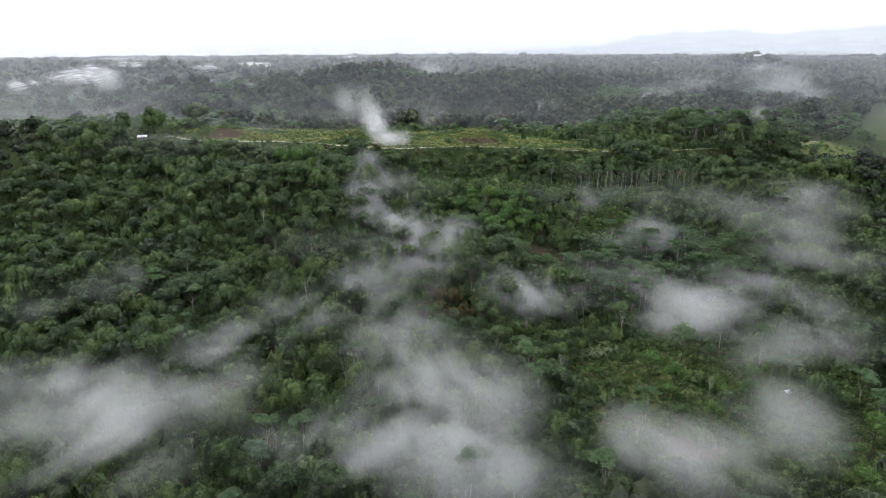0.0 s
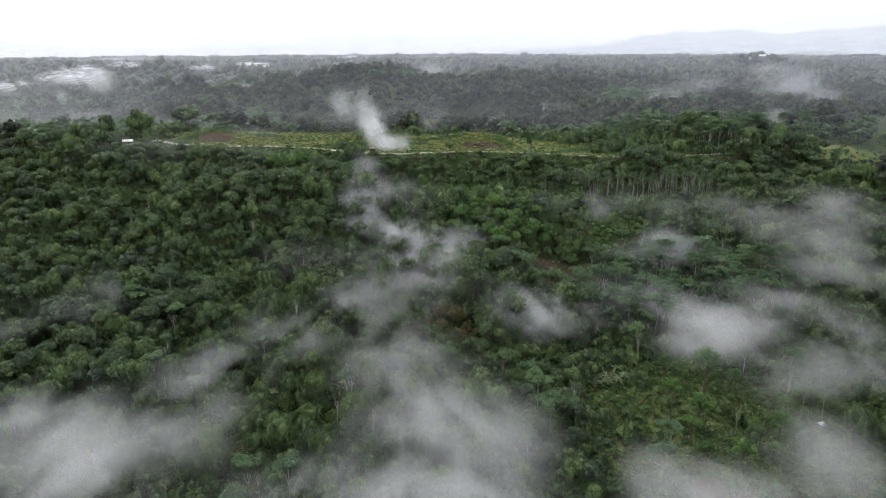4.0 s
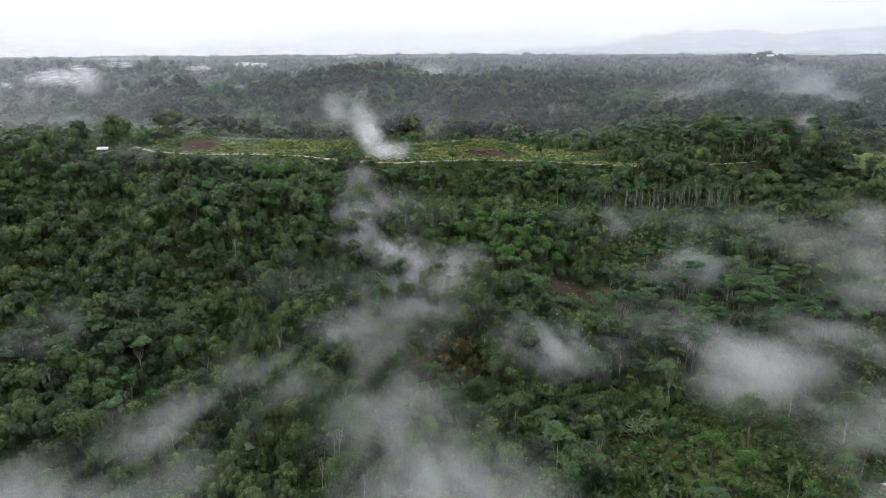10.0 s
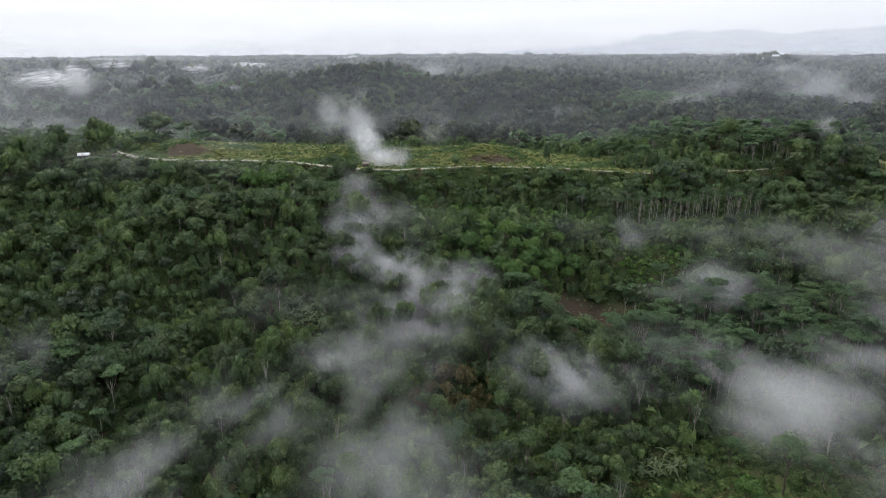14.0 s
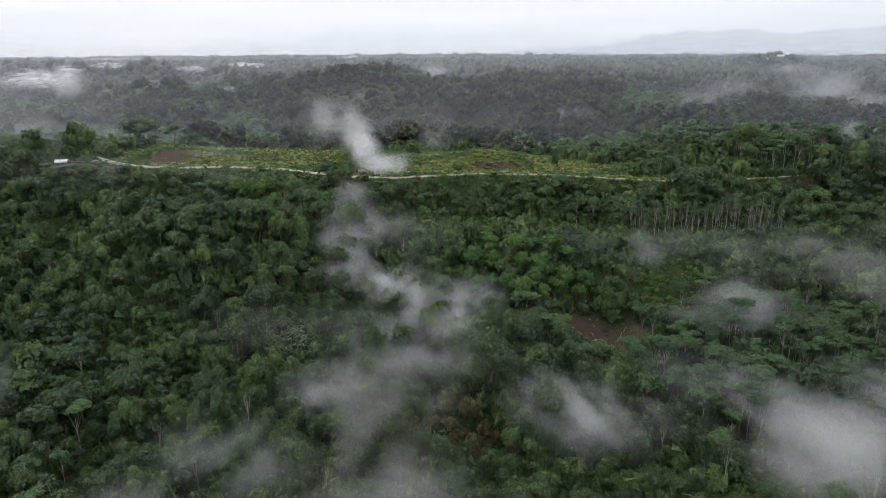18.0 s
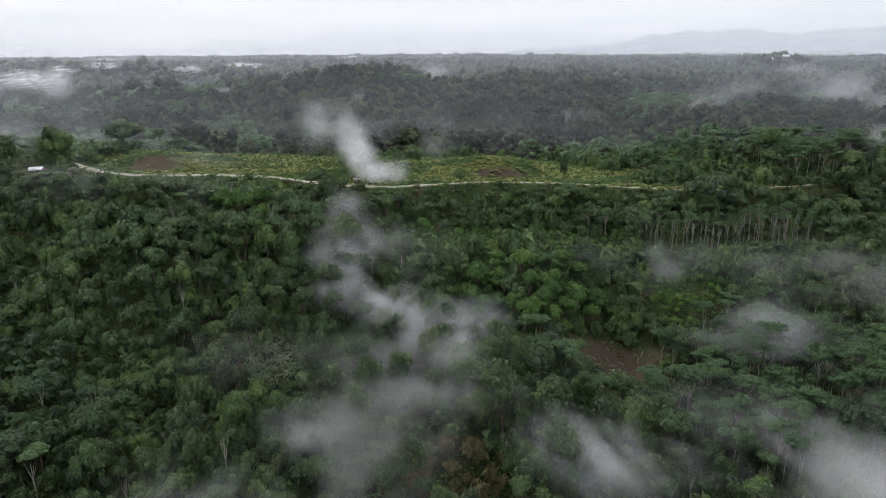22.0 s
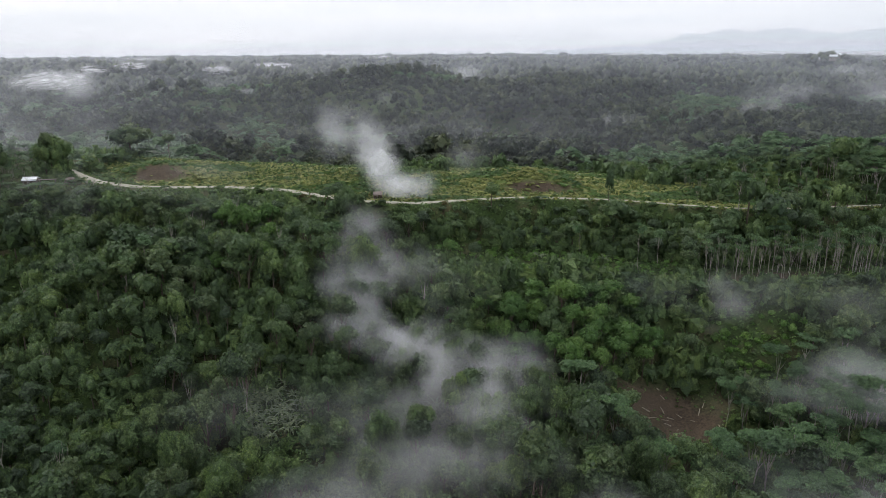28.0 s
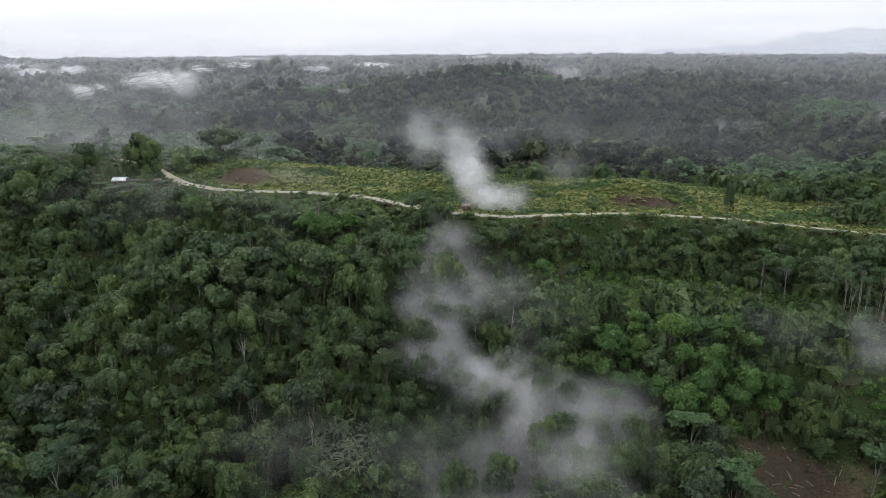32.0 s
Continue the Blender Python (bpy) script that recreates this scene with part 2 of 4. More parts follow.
def land(x, y):
    x, y = np.asarray(x, float), np.asarray(y, float)
    s = edge_y(x) - y
    top = road_z(np.clip(x, -240, 250))
    left = np.interp(s, [0, 20, 43, 90, 140, 200, 260], [0, -6, -17, -37, -49, -58, -62])
    right = np.interp(s, [0, 8, 14, 20, 45, 70, 95, 130, 180, 240], [0, -6, -12, -15, -17, -37, -41, -47, -54, -58])
    w = smooth(-20, -60, x)
    face = left * w + right * (1 - w)
    face = face + (fbm(x / 45, y / 45, 5) * 14 + fbm(x / 14, y / 14, 9) * 3) * smooth(8, 60, s) * (1 - 0.6 * smooth(140, 200, s))
    face = face + 7 * bell(x, y, 38, 322, 13, 22) - 6 * bell(x, y, -14, 335, 12, 45) + 9 * bell(x, y, -88, 322, 30, 26) - 8 * bell(x, y, -60, 288, 14, 26) - 5 * bell(x, y, -112, 286, 12, 30) + 5 * bell(x, y, -45, 330, 9, 30) - 4 * bell(x, y, 66, 310, 16, 14)
    back = -s
    flat = 2.5 * smooth(4, 40, back) - 17 * smooth(38, 130, back) + 12 * smooth(190, 420, back) + 27 * smooth(900, 4300, back)
    flat = flat + fbm(x / 70, y / 70, 21) * 7 * smooth(10, 70, back) + fbm(x / 150, y / 130, 37) * 24 * smooth(120, 400, back) * (1 - 0.6 * smooth(1500, 3600, back)) + fbm(x / 420, y / 420, 31) * 50 * smooth(150, 700, back) * (1 - 0.75 * smooth(1500, 3600, back))
    flat = flat + 6 * bell(x, y, -106, 408, 18, 8) + 6.5 * bell(x, y, 38, 409, 24, 11) + 7 * bell(x, y, 170, 450, 70, 35) + 4 * bell(x, y, -30, 404, 20, 14)
    flat = flat + 6 * bell(x, y, -90, 830, 230, 90) + 12 * bell(x, y, 230, 640, 130, 60) - 10 * bell(x, y, -40, 660, 260, 60) + 14 * bell(x, y, -620, 1250, 260, 120) + 12 * bell(x, y, 420, 1150, 300, 100) - 12 * bell(x, y, -520, 1050, 200, 60) + 7 * bell(x, y, -1150, 1750, 330, 150) + 4 * bell(x, y, -500, 2100, 400, 150)
    folds = np.clip(1 - 5 * np.abs(fbm(x / 330, y / 190, 41, 2)), 0, 1)
    flat = flat + 17 * folds * smooth(380, 700, back) * (1 - 0.8 * smooth(1500, 3400, back)) + 11 * bell(x, y, 5, 745, 165, 75) - 6 * bell(x, y, -300, 620, 170, 90)
    # the plain sinks towards the west
    flat = flat - 27 * smooth(900, 4300, back) * np.interp(x / np.maximum(y, 1), [-0.7, -0.2, 0.1], [0.62, 0.22, 0.0])
    z = top * (1 - smooth(300, 900, back)) + np.where(s > 0, face, flat)
    # the road bed is level across
    near = (np.abs(y - 410) < 90) & (np.abs(x) < 270)
    d = np.full(x.shape, 99.0)
    if near.any():
        px, py = x[near], y[near]
        best = np.full(px.shape, 99.0)
        for (ax, ay), (bx, by) in zip(ROAD[:-1], ROAD[1:]):
            t = np.clip(((px - ax) * (bx - ax) + (py - ay) * (by - ay)) / ((bx - ax) ** 2 + (by - ay) ** 2), 0, 1)
            best = np.minimum(best, np.hypot(px - ax - t * (bx - ax), py - ay - t * (by - ay)))
        d[near] = best
    k = 1 - smooth(4.0, 9.0, d)
    return z * (1 - k) + top * k, d


def ground_z(x, y):
    return land(np.array([x], float), np.array([y], float))[0][0]


def bare(x, y):
    """Where the soil lies open."""
    j = fbm(x / 9, y / 9, 77) * 1.1
    v = np.maximum.reduce([1 - np.hypot((x - 64) / 18, (y - 307) / 15), 0.75 - np.hypot((x - 236) / 16, (y - 384) / 7), 0.8 - np.hypot((x - 26) / 9, (y - 205) / 7),
                           0.75 - np.hypot((x - 78) / 12, (y - 172) / 8), 0.7 - np.hypot((x + 46) / 9, (y - 225) / 9), 0.7 - np.hypot((x - 115) / 42, (y - 352) / 8), 0.95 - np.hypot((x + 106) / 16, (y - 402) / 5),
                           1.0 - np.hypot((x - 40) / 18, (y - 399) / 3.6)])
    return np.clip((v + j * 0.6) * 3, 0, 1)


def strip_depth(x):
    """How far the open land reaches behind the track."""
    return np.interp(x, [-135, -100, -40, 20, 60, 110, 150], [38, 62, 58, 48, 44, 26, 20])


def meadow(x, y):
    """Where grass and scrub stand instead of trees."""
    back = y - edge_y(x)
    m = smooth(-2, 3, back) * (1 - smooth(-6, 6, back - strip_depth(x))) * smooth(-145, -130, x) * (1 - smooth(110, 150, x))
    m = np.maximum(m, 1 - smooth(0.8, 1.15, np.hypot((x - 246) / 26, (y - 401) / 8)))
    return np.maximum(m, 0.3 * (1 - smooth(0.6, 1.05, np.hypot((x - 98) / 50, (y - 192) / 42))))


def axis(lo, hi, step, far, grow=1.16):
    a, s, right = [], step, hi
    while right < far:
        s *= grow
        right += s
        a.append(right)
    b, s, left = [], step, lo
    while left > -far:
        s *= grow
        left -= s
        b.append(left)
    return np.array(b[::-1] + list(np.arange(lo, hi + step, step)) + a)


def mesh_from(name, verts, quads, material, tint=None, tris=None, smooth_shade=False):
    """One mesh from arrays of places and corner numbers."""
    me = bpy.data.meshes.new(name)
    parts = [(np.asarray(f, np.int32), k) for f, k in ((quads, 4), (tris, 3)) if f is not None and len(f)]
    loops = np.concatenate([f.ravel() for f, _ in parts])
    totals = np.concatenate([np.full(len(f), k, np.int32) for f, k in parts])
    starts = np.concatenate([[0], np.cumsum(totals)[:-1]]).astype(np.int32)
    me.vertices.add(len(verts)); me.loops.add(len(loops)); me.polygons.add(len(totals))
    me.vertices.foreach_set("co", np.asarray(verts, np.float32).ravel())
    me.loops.foreach_set("vertex_index", loops)
    me.polygons.foreach_set("loop_start", starts)
    if smooth_shade:
        me.polygons.foreach_set("use_smooth", np.ones(len(totals), bool))
    me.update(calc_edges=True)
    me.materials.append(material)
    if tint is not None:
        me.attributes.new("tint", "FLOAT", "POINT").data.foreach_set("value", np.asarray(tint, np.float32))
    return me


def part(name, me, parent, label=""):
    ob = new(name, me)
    ob.parent = parent
    return tagged(ob, label)


def build_ground():
    xs, ys = axis(-210, 230, 2.8, 5200), axis(120, 450, 2.8, 5200)
    gx, gy = np.meshgrid(xs, ys)
    z, d = land(gx.ravel(), gy.ravel())
    verts = np.stack([gx.ravel(), gy.ravel(), z], 1)
    i = np.arange(len(ys) - 1)[:, None] * len(xs) + np.arange(len(xs) - 1)[None]
    quads = np.stack([i, i + 1, i + 1 + len(xs), i + len(xs)], -1).reshape(-1, 4)
    me = mesh_from("ground", verts, quads, GROUND, smooth_shade=True)
    me.attributes.new("bare", "FLOAT", "POINT").data.foreach_set("value", bare(gx.ravel(), gy.ravel()).astype(np.float32))
    me.attributes.new("meadow", "FLOAT", "POINT").data.foreach_set("value", meadow(gx.ravel(), gy.ravel()).astype(np.float32))
    tagged(new("ground", me), "hilly forest floor of dark soil and green undergrowth", "ground", kind="structure")


def build_road():
    t = np.linspace(0, len(ROAD) - 1, 240)
    # rounded centre line
    k = np.array([1, 2, 3, 4, 3, 2, 1], float)
    k /= k.sum()
    cx = np.convolve(np.pad(np.interp(t, range(len(ROAD)), ROAD_X), 3, "edge"), k, "valid")
    cy = np.convolve(np.pad(np.interp(t, range(len(ROAD)), ROAD_Y), 3, "edge"), k, "valid")
    dx, dy = np.gradient(cx), np.gradient(cy)
    ln = np.hypot(dx, dy)
    nx, ny = -dy / ln, dx / ln
    rows = []
    for off, up in ((-2.1, -0.25), (-1.8, 0.1), (-0.9, 0.16), (0, 0.2), (0.9, 0.16), (1.8, 0.1), (2.1, -0.25)):
        wob = fbm(cx / 5 + off, cy / 5, 3) * 0.9 if abs(off) > 1.5 else 0
        o = (off + np.sign(off) * wob) * np.interp(cx, [-60, 0, 40, 70, 110], [1.05, 0.9, 0.68, 0.5, 0.42])
        rows.append(np.stack([cx + nx * o, cy + ny * o, road_z(cx) + up], 1))
    v = np.stack(rows, 1)
    n, m = v.shape[:2]
    i = np.arange(n - 1)[:, None] * m + np.arange(m - 1)[None]
    quads = np.stack([i, i + 1, i + m + 1, i + m], -1).reshape(-1, 4)
    tagged(new("road", mesh_from("road", v.reshape(-1, 3), quads, GRAVEL, smooth_shade=True)), "pale gravel track winding along the brow of the hill", "road", kind="structure")


build_ground()
build_road()


# ---- plants: shapes ----
RNG = np.random.default_rng(7)


def unit(v):
    return v / np.maximum(np.linalg.norm(v, axis=-1, keepdims=True), 1e-9)


def leaves(rng, centre, normal, size, long=1.0, hang=None):
    """Folded leaf sprays, four corners each."""
    n = len(centre)
    side = unit(np.cross(normal, rng.normal(size=(n, 3)))) if hang is None else unit(np.cross(normal, np.tile(hang, (n, 1))))
    along = np.cross(normal, side)
    size = size[:, None]
    bend = normal * size * 0.22
    v = np.stack([centre + along * size * long - bend, centre + side * size * 0.75 + bend * 0.6, centre - along * size * long - bend, centre - side * size * 0.75 + bend * 0.6], 1)
    return v.reshape(-1, 3), np.arange(4 * n).reshape(n, 4)


def sprigs(rng, centre, normal, size, long=1.0, hang=None):
    """Pointed leaf sprays, three corners each."""
    n = len(centre)
    side = unit(np.cross(normal, rng.normal(size=(n, 3)))) if hang is None else unit(np.cross(normal, np.tile(hang, (n, 1)) + rng.normal(size=(n, 3)) * 0.25))
    along = np.cross(normal, side)
    size = size[:, None]
    v = np.stack([centre + along * size * long * 1.2 - normal * size * 0.3, centre - along * size * 0.5 * long + side * size * 0.8, centre - along * size * 0.5 * long - side * size * 0.8], 1)
    return v.reshape(-1, 3), np.arange(3 * n).reshape(n, 3)


def lump(rng, centre, radii, around=6, rings=2):
    """A rough closed blob of leaves in shadow, the heart of a crown."""
    v = [np.array([0, 0, 1.0])]
    for r in range(rings):
        e = math.pi / 2 - (r + 1) * math.pi / (rings + 1)
        for a in range(around):
            w = 2 * math.pi * (a + 0.5 * r) / around
            v.append(np.array([math.cos(w) * math.cos(e), math.sin(w) * math.cos(e), math.sin(e)]) * rng.uniform(0.85, 1.12))
    v.append(np.array([0, 0, -1.0]))
    tris = [(0, 1 + a, 1 + (a + 1) % around) for a in range(around)]
    for r in range(rings - 1):
        o, p = 1 + r * around, 1 + (r + 1) * around
        for a in range(around):
            b = (a + 1) % around
            tris += [(o + a, p + a, o + b), (o + b, p + a, p + b)]
    o = 1 + (rings - 1) * around
    tris += [(len(v) - 1, o + (a + 1) % around, o + a) for a in range(around)]
    return np.array(v) * np.array(radii) + np.array(centre), np.array(tris)


def gather(pieces):
    """Joins (verts, quads, tris) pieces."""
    vs, qs, ts, o = [], [], [], 0
    for v, q, t in pieces:
        vs.append(v)
        if q is not None and len(q):
            qs.append(np.asarray(q) + o)
        if t is not None and len(t):
            ts.append(np.asarray(t) + o)
        o += len(v)
    return np.concatenate(vs), (np.concatenate(qs) if qs else np.zeros((0, 4), int)), (np.concatenate(ts) if ts else np.zeros((0, 3), int))


def crown_broad(seed, count=460, leaf=0.43, lobes=8, spread=0.62, tall=0.75, core=True):
    """A rounded crown of several lobes; radius 1 in x and y means 4 m when scaled."""
    rng = np.random.default_rng(seed)
    pieces, R = [], 4.0
    for k in range(lobes):
        a, rad = rng.uniform(0, 2 * math.pi), R * spread * math.sqrt(rng.uniform(0.05, 1)) * (k > 0)
        r = R * rng.uniform(0.34, 0.52) * (1.15 if k == 0 else 1)
        c = np.array([math.cos(a) * rad, math.sin(a) * rad, R * tall * (1 - (rad / R) ** 2 * 1.1) * rng.uniform(0.75, 1.05)])
        rr = np.array([r, r, r * rng.uniform(0.7, 0.95)])
        d = unit(rng.normal(size=(count // lobes, 3)) + np.array([0, 0, 0.45]))
        p = c + d * rr * rng.uniform(0.86, 1.12, (len(d), 1))
        v, q = sprigs(rng, p, unit(d + rng.normal(size=d.shape) * 0.38), rng.uniform(0.6, 1.3, len(d)) * leaf)
        pieces.append((v, None, q))
        if core:
            cv, ct = lump(rng, c, rr * 0.84, 5, 1)
            pieces.append((cv, None, ct))
    return gather(pieces)


def crown_umbrella(seed, count=460, leaf=0.46):
    """Flat tiers of feathery leaves, with gaps between them."""
    rng = np.random.default_rng(seed)
    pieces = []
    for k in range(7):
        a, rad = rng.uniform(0, 2 * math.pi), 2.9 * math.sqrt(rng.uniform(0, 1)) * (k > 0)
        c = np.array([math.cos(a) * rad, math.sin(a) * rad, rng.uniform(-0.9, 0.9) - 0.12 * rad + 0.6])
        m = count // 7
        w, rr = rng.uniform(0, 2 * math.pi, m), rng.uniform(1.1, 1.9) * np.sqrt(rng.uniform(0, 1, m))
        p = c + np.stack([np.cos(w) * rr, np.sin(w) * rr, 0.45 - 0.22 * rr ** 2 + rng.normal(size=m) * 0.12], 1)
        nrm = unit(np.stack([np.cos(w) * rr * 0.3, np.sin(w) * rr * 0.3, np.ones(m)], 1) + rng.normal(size=(m, 3)) * 0.25)
        v, q = sprigs(rng, p, nrm, rng.uniform(0.6, 1.25, m) * leaf)
        pieces.append((v, None, q))
    return gather(pieces)


def crown_vine(seed, count=450):
    """A tree smothered by climbers: a tall hood with hanging curtains."""
    rng = np.random.default_rng(seed)
    pieces = []
    for k in range(6):
        a, rad = rng.uniform(0, 2 * math.pi), 2.9 * math.sqrt(rng.uniform(0, 1)) * (k > 0)
        top, r = rng.uniform(0.2, 2.2) + (1.2 if k == 0 else 0), rng.uniform(1.2, 2.1)
        deep = rng.uniform(2.5, 5.0)
        c = np.array([math.cos(a) * rad, math.sin(a) * rad, 0])
        m = count // 6
        w = rng.uniform(0, 2 * math.pi, m)
        h = rng.uniform(0, 1, m) ** 1.3
        rr = r * (np.sqrt(np.clip(h * 5, 0, 1)) * 0.9 + 0.25 * h)
        p = c + np.stack([np.cos(w) * rr, np.sin(w) * rr, top + r * 0.6 - h * deep], 1)
        out = np.stack([np.cos(w), np.sin(w), np.clip(1.2 - h * 5, 0.12, 1.2)], 1)
        v, q = sprigs(rng, p, unit(out + rng.normal(size=(m, 3)) * 0.3), rng.uniform(0.5, 1.0, m) * 0.5, 1.3, (0.0, 0.0, 1.0))
        pieces.append((v, None, q))
        cv, ct = lump(rng, c + np.array([0, 0, top + r * 0.6 - deep * 0.5]), (r * 0.8, r * 0.8, deep * 0.5), 5, 2)
        pieces.append((cv, None, ct))
    return gather(pieces)


def crown_bamboo(seed, count=480):
    """Arching culms with drooping leaves."""
    rng = np.random.default_rng(seed)
    pieces = []
    for k in range(22):
        a, bow, h = rng.uniform(0, 2 * math.pi), rng.uniform(1.0, 3.4), rng.uniform(6, 10)
        t = np.linspace(0.35, 1, count // 22) + rng.normal(size=count // 22) * 0.03
        p = np.stack([np.cos(a) * bow * t ** 2.2, np.sin(a) * bow * t ** 2.2, h * (t - 0.28 * t ** 3)], 1) + rng.normal(size=(len(t), 3)) * 0.25
        nrm = unit(np.stack([np.cos(a) + 0 * t, np.sin(a) + 0 * t, 0.7 + 0 * t], 1) + rng.normal(size=(len(t), 3)) * 0.45)
        v, q = sprigs(rng, p, nrm, rng.uniform(0.45, 0.9, len(t)) * 0.8, 1.5, (0.0, 0.0, 1.0))
        pieces.append((v, None, q))
    return gather(pieces)


def shrub_shape(seed, count=100, leaf=0.36):
    rng = np.random.default_rng(seed)
    d = unit(rng.normal(size=(count, 3)) + np.array([0, 0, 0.7]))
    d[:, 2] = np.abs(d[:, 2])
    rr = np.array([1.15, 1.15, 1.0]) * rng.uniform(0.6, 1.15, (count, 1))
    v, q = sprigs(rng, d * rr + np.array([0, 0, 0.35]), unit(d + rng.normal(size=d.shape) * 0.5), rng.uniform(0.6, 1.3, count) * leaf, 1.25)
    cv, ct = lump(rng, (0, 0, 0.4), (0.85, 0.85, 0.75))
    return gather([(v, None, q), (cv, None, ct)])


def tube(points, radii, sides=6):
    """A tapered, bent stem."""
    points, n = np.asarray(points, float), len(points)
    v, quads = [], []
    for i, (p, r) in enumerate(zip(points, radii)):
        d = unit(points[min(i + 1, n - 1)] - points[max(i - 1, 0)])
        u = unit(np.cross(d, [0.31, 0.95, 0.05]))
        w = np.cross(d, u)
        v += [p + (u * math.cos(2 * math.pi * a / sides) + w * math.sin(2 * math.pi * a / sides)) * r for a in range(sides)]
    for i in range(n - 1):
        for a in range(sides):
            b = (a + 1) % sides
            quads.append((i * sides + a, i * sides + b, (i + 1) * sides + b, (i + 1) * sides + a))
    return np.array(v), np.array(quads), None


def trunk_shape(rng, height, r0, limbs=0, reach=2.0, up=2.0):
    lean = rng.normal(size=2) * 0.035 * height
    t = np.linspace(0, 1, 5)
    axis_p = np.stack([lean[0] * t ** 1.5 + rng.normal() * 0.12 * np.sin(t * 5), lean[1] * t ** 1.5, t * height - 0.6], 1)
    pieces = [tube(axis_p, r0 * (1 - 0.6 * t))]
    for k in range(limbs):
        a = 2 * math.pi * (k + rng.uniform(-0.2, 0.2)) / limbs
        s = axis_p[3] * rng.uniform(0.75, 1.0) + axis_p[4] * 0.0
        e = axis_p[4] + np.array([math.cos(a) * reach, math.sin(a) * reach, up * rng.uniform(0.6, 1.1)])
        pieces.append(tube([s, (s + e) / 2 + np.array([0, 0, -0.25]), e], [r0 * 0.42, r0 * 0.3, r0 * 0.14], 5))
    return gather(pieces)


def shifted(shape, dz):
    v, q, t = shape
    return v + np.array([0, 0, dz]), q, t


# Each kind: several grown plants of trunk and crown.
KINDS = {}


def grow(kind, number, make):
    KINDS[kind] = [make(i) for i in range(number)]


def make_broad(i):
    rng = np.random.default_rng(100 + i)
    h = rng.uniform(3.8, 8.5)
    return trunk_shape(rng, h + 1.5, 0.26, 4, 1.9, 1.6), shifted(crown_broad(200 + i, lobes=6 + i % 4, spread=0.55 + 0.1 * (i % 3), tall=0.6 + 0.12 * (i % 3)), h)


def make_umbrella(i):
    rng = np.random.default_rng(300 + i)
    h = rng.uniform(9.0, 12.5)
    return trunk_shape(rng, h - 1.5, 0.15, 4, 1.6, 2.0), shifted(crown_umbrella(400 + i, 620, 0.42), h)


def make_vine(i):
    rng = np.random.default_rng(500 + i)
    h = rng.uniform(4.5, 9.0)
    return trunk_shape(rng, h, 0.24), shifted(crown_vine(600 + i), h)


def make_pole(i):
    rng = np.random.default_rng(700 + i)
    h = rng.uniform(9.5, 13.0)
    v, q, t = crown_umbrella(800 + i, 150, 0.42)
    return trunk_shape(rng, h, 0.11, 3 + i % 3, 1.3, 2.0), (v * np.array([0.62, 0.62, 0.8]) + np.array([0, 0, h + 0.9]), q, t)


def make_dead(i):
    rng = np.random.default_rng(900 + i)
    return trunk_shape(rng, rng.uniform(6, 9), 0.2, 6, 2.2, 2.8), None


grow("broad", 9, make_broad)
def make_rain(i):
    rng = np.random.default_rng(1900 + i)
    h = rng.uniform(5.0, 9.5)
    return trunk_shape(rng, h + 1.2, 0.28, 4, 1.6, 1.8), shifted(crown_broad(2000 + i, 460, 0.43, 5 + i % 3, 0.42, 0.95), h)


grow("rain", 7, make_rain)
grow("young", 6, lambda i: make_broad(i + 20))
grow("umbrella", 6, make_umbrella)
grow("vine", 6, make_vine)
grow("pole", 5, make_pole)
grow("dead", 4, make_dead)
grow("bamboo", 3, lambda i: (None, crown_bamboo(1000 + i)))
grow("shrub", 6, lambda i: (None, shrub_shape(1100 + i)))
COARSE = {"broad": [shifted(crown_broad(3200 + i, 250, 0.58, 6 + i % 4, 0.55 + 0.1 * (i % 3), 0.6 + 0.12 * (i % 3)), 4.0 + 0.5 * i) for i in range(8)],
          "rain": [shifted(crown_broad(3300 + i, 250, 0.58, 5 + i % 3, 0.42, 0.95), 5.0 + 0.6 * i) for i in range(7)],
          "vine": [shifted(crown_vine(3400 + i, 250), 4.8 + 0.6 * i) for i in range(7)]}
MID = [shifted(crown_broad(1300 + i, 64, 0.95, 4), 5.0) for i in range(6)]
MID_UMB = [shifted(crown_umbrella(1400 + i, 70, 1.0), 7.0) for i in range(4)]


def far_shape(seed):
    rng = np.random.default_rng(seed)
    return gather([(*(lambda a: (a[0], None, a[1]))(lump(rng, (rng.uniform(-1.5, 1.5), rng.uniform(-1.5, 1.5), rng.uniform(4.5, 6.5)), (rng.uniform(2.2, 3.3), rng.uniform(2.2, 3.3), rng.uniform(2.4, 4.2)), 5, 1)),) for _ in range(2)])


FAR = [far_shape(1500 + i) for i in range(8)]


